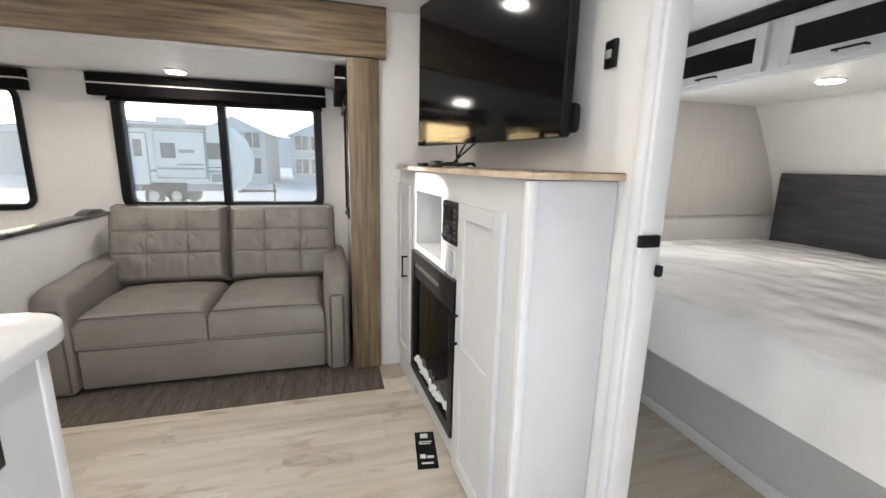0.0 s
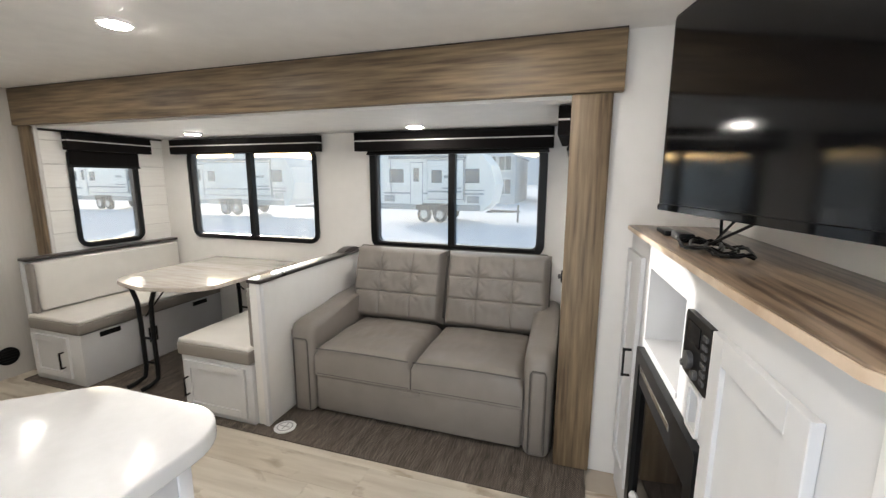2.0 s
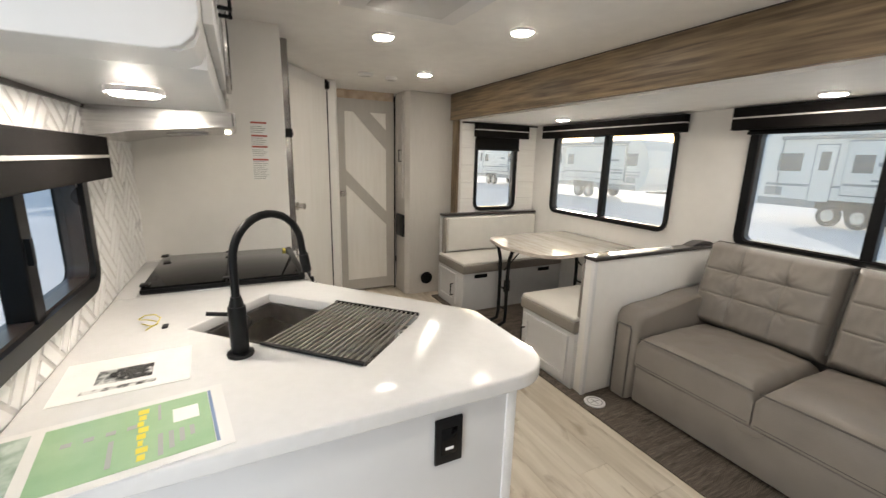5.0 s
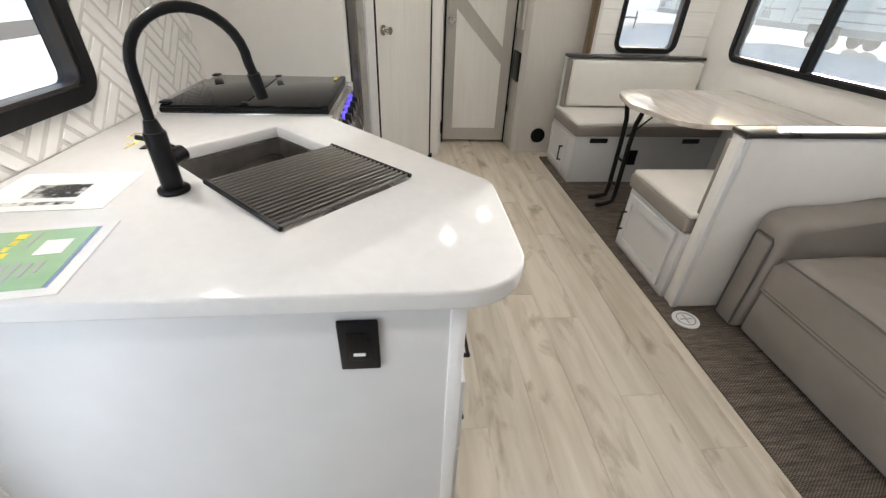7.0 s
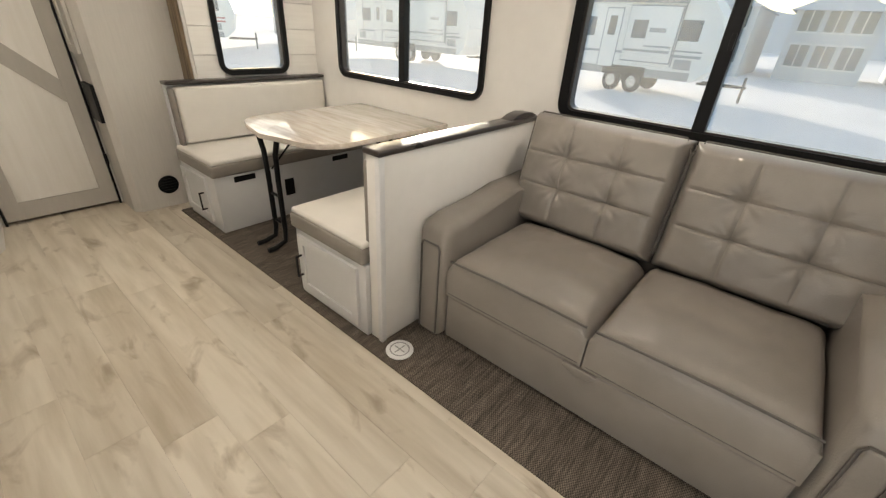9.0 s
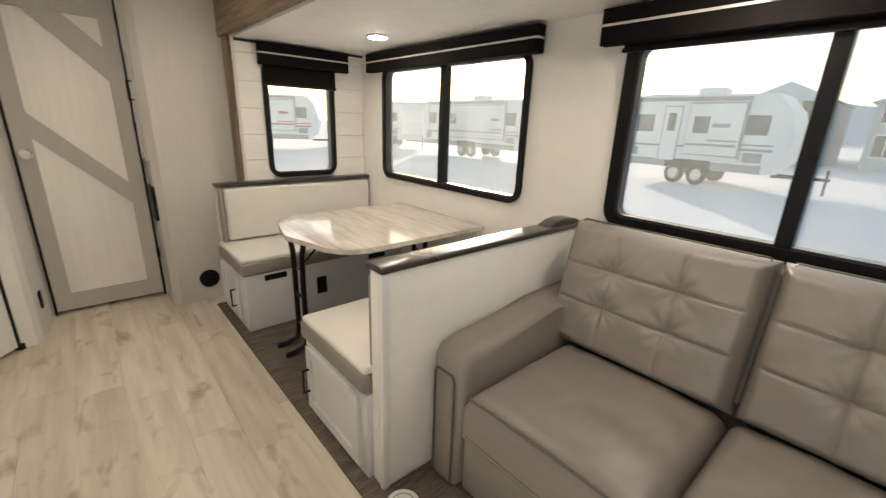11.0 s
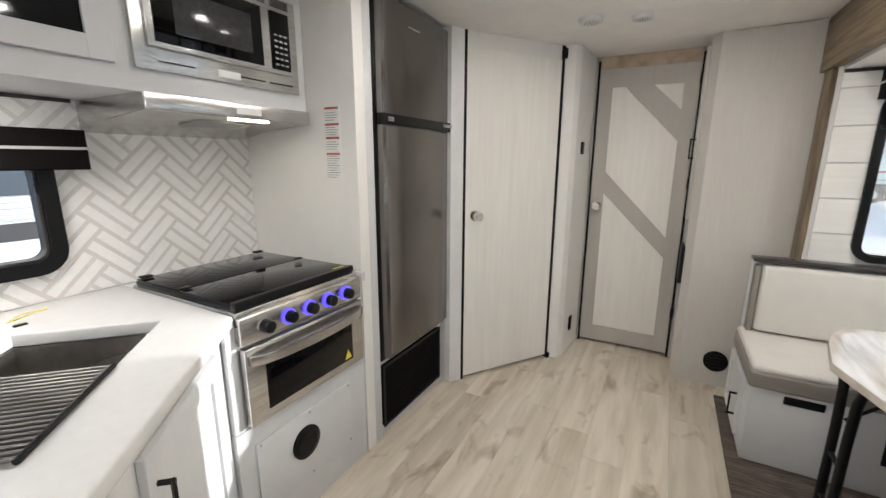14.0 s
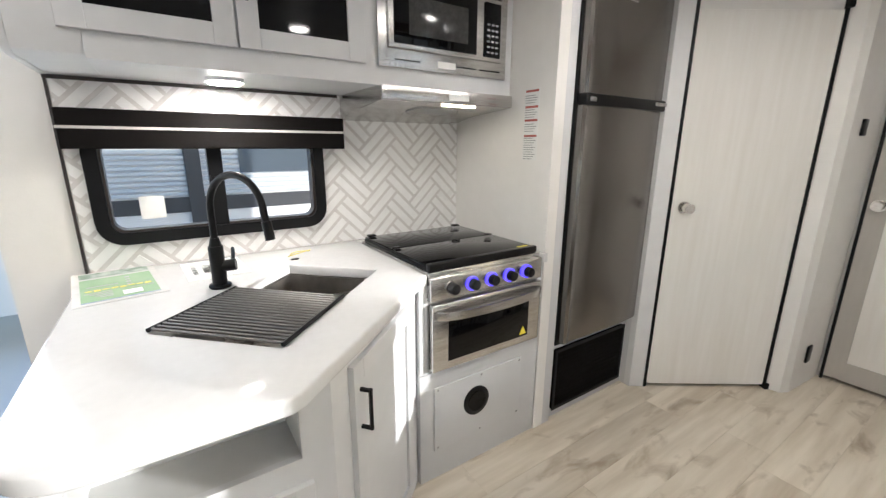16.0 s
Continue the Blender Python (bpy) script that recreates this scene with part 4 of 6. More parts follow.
def kitchen_base():
    k = thing("kitchen_cabinet", (-0.5, 0.9, 0), "white kitchen peninsula cabinet with black pulls", "cabinet")
    out = [(-0.03, 1.41), (-0.03, YK + 0.003), (-0.995, YK + 0.003), (-0.995, 1.012), (-0.541, 1.41)]
    bm = bmesh.new()
    lo = [bm.verts.new((x, y, 0.0)) for x, y in out]
    hi = [bm.verts.new((x, y, 0.865)) for x, y in out]
    for q in range(len(out) - 1):
        bm.faces.new((lo[q], lo[q + 1], hi[q + 1], hi[q]))
    done("body", bm, M_WHITE, k)
    # face towards the sofa: an open niche over two drawers
    mk("face_frame", M_WHITE, [(-0.541, 1.392, 0.0, -0.031, 1.41, 0.668), (-0.541, 1.392, 0.668, -0.466, 1.41, 0.865), (-0.075, 1.392, 0.668, -0.031, 1.41, 0.865), (-0.466, 1.392, 0.845, -0.075, 1.41, 0.865)], k, 0)
    mk("niche", M_GREYCAB, [(-0.48, 1.25, 0.655, -0.06, 1.391, 0.667), (-0.48, 1.24, 0.655, -0.06, 1.25, 0.86), (-0.482, 1.25, 0.667, -0.467, 1.391, 0.86), (-0.074, 1.25, 0.667, -0.06, 1.391, 0.86)], k, 0)
    to_f = lambda u, v, d: (u, 1.41 + d, v)
    shaker(k, -0.485, 0.36, -0.06, 0.605, to_f, M_WHITE, 0.045, name="drawer", handle=(-0.25, 0.54), vert=False)
    shaker(k, -0.485, 0.07, -0.06, 0.345, to_f, M_WHITE, 0.045, name="drawer", handle=(-0.25, 0.28), vert=False)
    p0, p1 = Vector((-0.45, 1.49)), Vector((-0.995, 1.012))
    d = (p1 - p0).normalized()
    nn = Vector((-d.y, d.x))
    nn = nn if nn.y > 0 else -nn
    to_d = lambda u, v, w: (p0.x + d.x * u + nn.x * w, p0.y + d.y * u + nn.y * w, v)
    shaker(k, 0.20, 0.06, 0.64, 0.83, to_d, M_WHITE, 0.055, handle=(0.23, 0.70))
    for y in (YK + 0.01, 1.382):
        mk("corner_strip", M_TRIM, [(-0.034, y, 0.0, -0.0245, y + 0.03, 0.86)], k, 0.003)
    mk("toe_kick", M_WHITE, [(-0.50, 1.4105, 0.0, -0.05, 1.4185, 0.05)], k, 0)
    o = thing("outlet_plate", (-0.025, 1.21, 0.76), "black power outlet plate on the peninsula end", "outlet")
    mk("plate", M_BLACK, [(-0.0295, 1.178, 0.706, -0.021, 1.252, 0.828)], o, 0.003)
    mk("socket", M_GLOSSB, [(-0.0208, 1.194, 0.733, -0.0188, 1.236, 0.803)], o, 0.0008)
    mk("tab", M_PAPER, [(-0.0187, 1.204, 0.746, -0.0175, 1.226, 0.753)], o, 0)
    # countertop with the sink opening: sink is turned by 44 degrees
    bm = bmesh.new()
    edge = [(0.0, YK + 0.003), (0.0, 1.40)]
    edge += [(-0.13 + 0.13 * math.cos(radians(a)), 1.40 + 0.13 * math.sin(radians(a))) for a in range(10, 90, 10)]
    edge += [(-0.13, 1.53), (-0.42, 1.53)]
    edge += [(-0.42 + 0.07 * math.cos(radians(a)) , 1.46 + 0.07 * math.sin(radians(a))) for a in (100, 115, 130)]
    edge += [(-1.012, 1.045), (-1.03, 1.035), (-1.03, YK + 0.003)]
    sink = [(-0.207, 1.062), (-0.462, 1.315), (-0.905, 0.875), (-0.647, 0.628)]
    ov = [bm.verts.new((x, y, CT)) for x, y in edge]
    iv = [bm.verts.new((x, y, CT)) for x, y in sink]
    es = [bm.edges.new((q[i], q[(i + 1) % len(q)])) for q in (ov, iv) for i in range(len(q))]
    bmesh.ops.triangle_fill(bm, edges=es, use_beauty=True)
    bmesh.ops.dissolve_limit(bm, angle_limit=0.01, verts=bm.verts, edges=bm.edges)
    ext = bmesh.ops.extrude_face_region(bm, geom=list(bm.faces))
    bmesh.ops.translate(bm, vec=(0, 0, -0.04), verts=[q for q in ext["geom"] if isinstance(q, bmesh.types.BMVert)])
    bmesh.ops.recalc_face_normals(bm, faces=bm.faces)
    top_e = [q for q in bm.edges if all(abs(v.co.z - CT) < 1e-5 or abs(v.co.z - CT + 0.04) < 1e-5 for v in q.verts) and abs(q.verts[0].co.z - q.verts[1].co.z) < 1e-5 and q.calc_face_angle(0) > 1]
    bmesh.ops.bevel(bm, geom=top_e, offset=0.007, segments=3, affect="EDGES", profile=0.5)
    c = done("countertop", bm, M_COUNTER, None, True)
    tagged(c, "white solid-surface countertop with rounded peninsula corner", "countertop")
    mk("side_strip", M_COUNTER, [(-1.638, YK + 0.003, 0.867, -1.612, 1.06, CT), (-1.612, YK + 0.003, 0.867, -1.03, 0.43, CT)], c, 0.003)
    # sink bowl
    s = thing("sink", (-0.55, 0.97, 0.7), "dark stainless undermount sink bowl", "sink")
    bm = bmesh.new()
    ctr = Vector((sum(p[0] for p in sink) / 4, sum(p[1] for p in sink) / 4))
    rings = []
    for sc, z in ((1.06, CT - 0.041), (0.985, CT - 0.0415), (0.96, CT - 0.18), (0.93, CT - 0.20)):
        rings.append([bm.verts.new((ctr.x + (x - ctr.x) * sc, ctr.y + (y - ctr.y) * sc, z)) for x, y in sink])
    for a, b in zip(rings, rings[1:]):
        for i in range(4):
            bm.faces.new((a[i], a[(i + 1) % 4], b[(i + 1) % 4], b[i]))
    bm.faces.new(rings[-1])
    done("bowl", bm, M_SINK, s)
    bm = bmesh.new()
    cyl(bm, (-0.72, 0.82, CT - 0.196), 0.045, 0.006, bevel=0.002)
    done("drain", bm, M_STEEL, s, True)
    # roll-up rack over the outer half of the sink
    r = thing("drying_rack", (-0.45, 1.07, CT), "roll-up dark steel drying rack laid over the sink", "rack")
    A, B, C, D = Vector((-0.207, 1.062)), Vector((-0.462, 1.315)), Vector((-0.69, 1.085)), Vector((-0.437, 0.832))
    ax, ay = (B - A), (D - A)
    nr = 19
    for i in range(nr):
        q = A + ay * ((i + 0.5) / nr)
        bm = bmesh.new()
        e0, e1 = q - ax * 0.02, q + ax * 1.02
        tube(bm, [(e0.x, e0.y, CT + 0.007), (e1.x, e1.y, CT + 0.007)], 0.0042, 8)
        done("rod", bm, M_RACK, r, True)
    for sgn in (-0.015, 1.015):
        bm = bmesh.new()
        e0, e1 = A + ax * sgn, D + ax * sgn
        tube(bm, [(e0.x, e0.y, CT + 0.0065), (e1.x, e1.y, CT + 0.0065)], 0.0062, 6)
        done("end_strip", bm, M_BLACK, r, True)


kitchen_base()


def faucet():
    x, y = -0.394, 0.775
    f = thing("faucet", (x, y, CT), "matte black gooseneck kitchen faucet with side lever", "faucet")
    bm = bmesh.new()
    cyl(bm, (x, y, CT + 0.006), 0.034, 0.012, bevel=0.004)
    cyl(bm, (x, y, CT + 0.075), 0.0225, 0.13, bevel=0.004)
    cyl(bm, (x, y, CT + 0.15), 0.020, 0.03, r2=0.013)
    done("base", bm, M_BLACK, f, True)
    dx, dy = -0.56, 0.83
    R = 0.110
    pts = [(x, y, CT + 0.14), (x, y, CT + 0.258)]
    for k in range(0, 17):
        a = math.pi - math.pi * 1.0 * k / 16
        pts.append((x + dx * (R + R * math.cos(a)), y + dy * (R + R * math.cos(a)), CT + 0.258 + R * math.sin(a)))
    pts.append((x + dx * 2.05 * R, y + dy * 2.05 * R, CT + 0.235))
    bm = bmesh.new()
    tube(bm, pts, 0.0108, 12)
    done("spout", bm, M_BLACK, f, True)
    e = pts[-1]
    bm = bmesh.new()
    tube(bm, [e, (e[0] + dx * 0.01, e[1] + dy * 0.01, e[2] - 0.055)], 0.0145, 12)
    done("spray_head", bm, M_BLACK, f, True)
    bm = bmesh.new()
    tube(bm, [(x, y, CT + 0.07), (x - 0.052, y + 0.016, CT + 0.074)], 0.019, 12)
    tube(bm, [(x - 0.044, y + 0.012, CT + 0.085), (x - 0.050, y - 0.02, CT + 0.10), (x - 0.056, y - 0.075, CT + 0.108)], 0.006, 8)
    done("lever", bm, M_BLACK, f, True)


faucet()


def range_oven():
    r = thing("range", (-1.32, 0.74, 0), "stainless gas range with glass cover and lit blue knobs", "oven")
    x0, x1, yf = -1.608, -1.035, 1.045
    mk("body", M_GREYCAB, [(x0, 0.44, 0.50, x1, yf - 0.02, 0.885)], r, 0)
    mk("rim", M_STEEL, [(x0, 0.432, 0.885, x1, yf - 0.005, 0.912)], r, 0.003)
    for a, b in ((0.445, 0.725), (0.731, 1.005)):
        mk("glass_cover", M_GLOSSB, [(x0 + 0.012, a, 0.928, x1 - 0.012, b, 0.936)], r, 0.002)
    mk("cover_frame", M_BLACK, [(x0 + 0.01, 0.440, 0.912, x1 - 0.01, 1.01, 0.927), (x0 + 0.01, 1.006, 0.913, x1 - 0.01, 1.03, 0.94), (x0 + 0.02, 0.44, 0.937, x0 + 0.06, 0.47, 0.945), (x1 - 0.06, 0.44, 0.937, x1 - 0.02, 0.47, 0.945), (x0 + 0.02, 0.715, 0.937, x0 + 0.05, 0.74, 0.943), (x1 - 0.05, 0.715, 0.937, x1 - 0.02, 0.74, 0.943)], r, 0.003)
    mk("warning_label", M_YELLOW, [(x0 + 0.03, 0.985, 0.9362, x0 + 0.09, 0.998, 0.9372)], r, 0)
    mk("control_panel", M_STEEL, [(x0, yf - 0.02, 0.80, x1, yf + 0.012, 0.895)], r, 0.006, 3)
    for k in range(5):
        x = -1.125 - k * 0.097
        kn = bmesh.new()
        cyl(kn, (x, yf + 0.016, 0.846), 0.0285, 0.008, "y", 28)
        done("knob_ring", kn, M_BLUE if k else M_STEEL, r, True)
        kn = bmesh.new()
        cyl(kn, (x, yf + 0.030, 0.846), 0.023, 0.030, "y", 24, r2=0.020, bevel=0.002)
        done("knob", kn, M_BLACK, r, True)
    mk("door", M_STEEL, [(x0 + 0.004, yf - 0.015, 0.515, x1 - 0.004, yf + 0.018, 0.79)], r, 0.005, 3)
    mk("door_glass", M_GLOSSB, [(x0 + 0.075, yf + 0.0185, 0.55, x1 - 0.075, yf + 0.0205, 0.715)], r, 0.0008)
    bm = bmesh.new()
    n = 14
    a = [(x0 + 0.015 + (x1 - x0 - 0.03) * k / n, yf + 0.02 + 0.045 * math.sin(math.pi * k / n) ** 0.5) for k in range(n + 1)]
    prism(bm, [(q[0], q[1]) for q in a] + [(q[0], q[1] + 0.012) for q in a[::-1]], 0.735, 0.768, 0.002)
    done("door_handle", bm, M_STEEL, r, True)
    bm = bmesh.new()
    prism(bm, [(x0 + 0.085, 0.56), (x0 + 0.125, 0.56), (x0 + 0.105, 0.60)], yf + 0.0206, yf + 0.0214, 0, lambda u, v, w: (u, w, v))
    done("warning_sign", bm, M_YELLOW, r)
    c = thing("oven_cabinet", (-1.32, 0.8, 0), "white cabinet panel under the range with speaker port", "cabinet")
    mk("body", M_WHITE, [(-1.638, 0.5, 0.0, -0.998, yf - 0.012, 0.497), (-1.034, 0.5, 0.5, -0.998, yf - 0.012, 0.865), (-1.638, 0.5, 0.5, -1.61, yf - 0.012, 0.865)], c, 0.002)
    mk("access_panel", M_WHITE, [(-1.53, yf - 0.0115, 0.14, -1.06, yf - 0.003, 0.43)], c, 0.002)
    tagged(mk("screws", M_GREYPR, [(x, yf - 0.0028, z, x + 0.008, yf - 0.0012, z + 0.008) for x in (-1.52, -1.30, -1.08) for z in (0.15, 0.415)], c, 0), kind="stuff")
    bm = bmesh.new()
    cyl(bm, (-1.27, yf + 0.001, 0.306), 0.066, 0.009, "y", 32, bevel=0.002)
    done("port_ring", bm, M_BLACK, c, True)
    bm = bmesh.new()
    cyl(bm, (-1.27, yf + 0.0068, 0.306), 0.046, 0.003, "y", 32)
    done("port_cone", bm, M_GLOSSB, c, True)


range_oven()


def uppers():
    yf = 0.77
    to = lambda u, v, d: (u, yf + d, v)
    u = thing("upper_cabinet", (-0.8, 0.56, 1.58), "white overhead kitchen cabinet with black glass doors", "cabinet")
    bm = bmesh.new()
    prism(bm, [(YK + 0.003, 1.578), (yf - 0.03, 1.578), (yf - 0.009, 1.587), (yf, 1.608), (yf, CEIL - 0.002), (YK + 0.003, CEIL - 0.002)], -0.16, -0.02, 0, lambda q, v, w: (w, q, v))
    box(bm, -1.637, YK + 0.003, 1.578, -0.1605, yf, CEIL - 0.002)
    done("body", bm, M_WHITE, u, True)
    bm = bmesh.new()
    prism(bm, [(YK + 0.003, 1.576), (yf - 0.05, 1.576), (yf - 0.025, 1.582), (yf - 0.006, 1.60), (yf + 0.002, 1.625), (yf + 0.002, CEIL - 0.002), (YK + 0.003, CEIL - 0.002)], -0.0195, 0.0, 0.003, lambda q, v, w: (w, q, v))
    done("end_panel", bm, M_WHITE, u, True)
    for a, b in ((-0.935, -0.53), (-0.523, -0.115)):
        shaker(u, a, 1.645, b, 2.03, to, M_WHITE, 0.06, panel=M_GLOSSB, handle=((b - 0.03) if a < -0.6 else (a + 0.03), 1.835))
    spot(-0.50, 0.60, 1.578)
    mk("under_trim", M_DARK, [(-0.97, YK + 0.004, 1.565, -0.005, YK + 0.016, 1.577)], u, 0)
    m = thing("microwave", (-1.28, 0.6, 1.64), "built-in stainless microwave with black glass door", "microwave")
    mk("trim_kit", M_STEEL, [(-1.595, yf + 0.001, 1.642, -0.985, yf + 0.014, 1.985)], m, 0.004)
    mk("frame", M_STEEL, [(-1.555, yf + 0.0142, 1.705, -1.02, yf + 0.032, 1.94)], m, 0.005, 3)
    mk("door_glass", M_GLOSSB, [(-1.415, yf + 0.0322, 1.722, -1.04, yf + 0.036, 1.925)], m, 0.001)
    mk("inner_window", M_OVENW, [(-1.37, yf + 0.0361, 1.755, -1.10, yf + 0.0372, 1.885)], m, 0.0004)
    mk("keypad", M_GLOSSB, [(-1.54, yf + 0.0322, 1.72, -1.455, yf + 0.036, 1.925)], m, 0.001)
    for i in range(3):
        for j in range(6):
            mk("key", M_GREYPR, [(-1.527 + i * 0.022, yf + 0.0361, 1.735 + j * 0.021, -1.512 + i * 0.022, yf + 0.0368, 1.742 + j * 0.021)], m, 0)
    tagged(mk("slots", M_BLACK, [(x, yf + 0.0141, 1.668, x + 0.11, yf + 0.015, 1.673) for x in (-1.56, -1.43, -1.16)] + [(x, yf + 0.0141, 1.949 + 0.0062 * k, x + 0.085, yf + 0.015, 1.952 + 0.0062 * k) for x in (-1.56, -1.455, -1.35, -1.245, -1.14) for k in range(5)], m, 0), kind="stuff")
    mk("plate", M_PAPER, [(-1.325, yf + 0.0141, 1.658, -1.24, yf + 0.0152, 1.682)], m, 0)
    h = thing("range_hood", (-1.3, 0.6, 1.5), "stainless range hood with a lit strip lamp", "hood")
    bm = bmesh.new()
    prism(bm, [(YK + 0.004, 1.47), (0.50, 1.50), (0.80, 1.525), (0.80, 1.577), (YK + 0.004, 1.577)], -1.62, -0.985, 0.003, lambda q, v, w: (w, q, v))
    done("shell", bm, M_STEEL, h)
    mk("front_strip", M_STEEL, [(-1.62, 0.801, 1.528, -0.985, 0.808, 1.575)], h, 0.002)
    mk("lamp_strip", M_STRIP, [(-1.43, 0.765, 1.518, -1.27, 0.785, 1.5225)], h, 0)
    bm = bmesh.new()
    prism(bm, rrect(-1.42, 0.56, -1.20, 0.70, 0.03), -0.004, 0.0, 0, lambda a, b, w: (a, b, 1.50 + (b - 0.50) * 0.083 + w - 0.001))
    done("grille", bm, M_GREYPR, h)
    mk("plate", M_PAPER, [(-1.38, 0.8082, 1.538, -1.28, 0.8092, 1.562)], h, 0)


uppers()


def fridge():
    f = thing("refrigerator", (-2.05, 0.8, 0.42), "tall dark stainless two-door refrigerator", "refrigerator")
    x0, x1, yf = -2.37, -1.765, 1.075
    mk("body", M_BLACK, [(x0 - 0.012, 0.5, 0.42, x1 + 0.012, 1.045, 2.045)], f, 0.003)
    for a, b in ((0.44, 1.53), (1.575, 2.04)):
        bm = bmesh.new()
        pts = [(x0, 1.047), (x0, yf - 0.005), (x0 + 0.02, yf)]
        pts += [(x0 + 0.02 + (x1 - x0 - 0.07) * k / 6, yf + 0.008 * math.sin(math.pi * k / 6)) for k in range(1, 6)]
        pts += [(x1 - 0.05, yf), (x1 - 0.015, yf + 0.012), (x1, yf + 0.004), (x1, 1.047)]
        prism(bm, pts, a, b, 0.003)
        done("door", bm, M_FRIDGE, f, True)
    mk("handle_bar", M_BLACK, [(x0, 1.05, 1.528, x1, yf + 0.018, 1.577)], f, 0.006, 3)
    mk("handle_end", M_STEEL, [(x0 + 0.0, yf + 0.0185, 1.548, x0 + 0.10, yf + 0.025, 1.566)], f, 0.003)
    mk("handle_end", M_STEEL, [(x1 - 0.06, yf + 0.0185, 1.542, x1 - 0.02, yf + 0.025, 1.562)], f, 0.003)
    mk("badge", M_STEEL, [(x1 - 0.30, yf + 0.006, 1.955, x1 - 0.20, yf + 0.0095, 1.962)], f, 0)
    g = thing("vent_grille", (-2.05, 1.02, 0.2), "black louvred vent grille under the refrigerator", "vent")
    mk("back", M_VALANCE, [(-2.33, 1.02, 0.06, -1.77, 1.038, 0.385)], g, 0)
    mk("frame", M_BLACK, [(-2.335, 1.0385, 0.055, -1.765, 1.045, 0.07), (-2.335, 1.0385, 0.375, -1.765, 1.045, 0.39), (-2.335, 1.0385, 0.07, -2.32, 1.045, 0.375), (-1.78, 1.0385, 0.07, -1.765, 1.045, 0.375)], g, 0)
    for k in range(13):
        mk("slat", M_VALANCE, [(-2.32, 1.0385, 0.08 + k * 0.023, -1.78, 1.0425, 0.088 + k * 0.023)], g, 0)
    struct(mk("fridge_surround", M_WHITE, [(-2.44, 0.45, 0.0, -2.385, 1.05, CEIL), (-1.752, 0.45, 0.0, -1.70, 1.04, CEIL), (-2.385, 0.45, 0.0, -1.752, 1.02, 0.418)], bevel=0.002), "white panel around the refrigerator", "trim")
    lb = thing("warning_label", (-1.637, 0.93, 1.3), "white warning label with red headings on the panel", "label")
    mk("sheet", M_PAPER, [(-1.6395, 0.87, 1.30, -1.6385, 0.955, 1.60)], lb, 0)
    tagged(mk("heading", M_REDPR, [(-1.6384, 0.875, z, -1.6378, 0.95, z + 0.009) for z in (1.585, 1.52, 1.465, 1.40)], lb, 0), kind="stuff")
    tagged(mk("text_lines", M_GREYPR, [(-1.6384, 0.875, 1.305 + 0.0098 * k, -1.6378, 0.93 + 0.015 * ((k * 7) % 3) / 2, 1.308 + 0.0098 * k) for k in range(29) if k not in (10, 11, 16, 17, 22, 23, 28)], lb, 0), kind="stuff")


fridge()


# ---- doors at the far end ----
def knob(parent, p, n):
    n = Vector(n).normalized()
    bm = bmesh.new()
    p = Vector(p)
    tube(bm, [p, p + n * 0.008], 0.032, 20)
    tube(bm, [p + n * 0.008, p + n * 0.035], 0.012, 12)
    tube(bm, [p + n * 0.03, p + n * 0.038, p + n * 0.056, p + n * 0.063], 0.024, 20)
    done("knob", bm, M_NICKEL, parent, True)


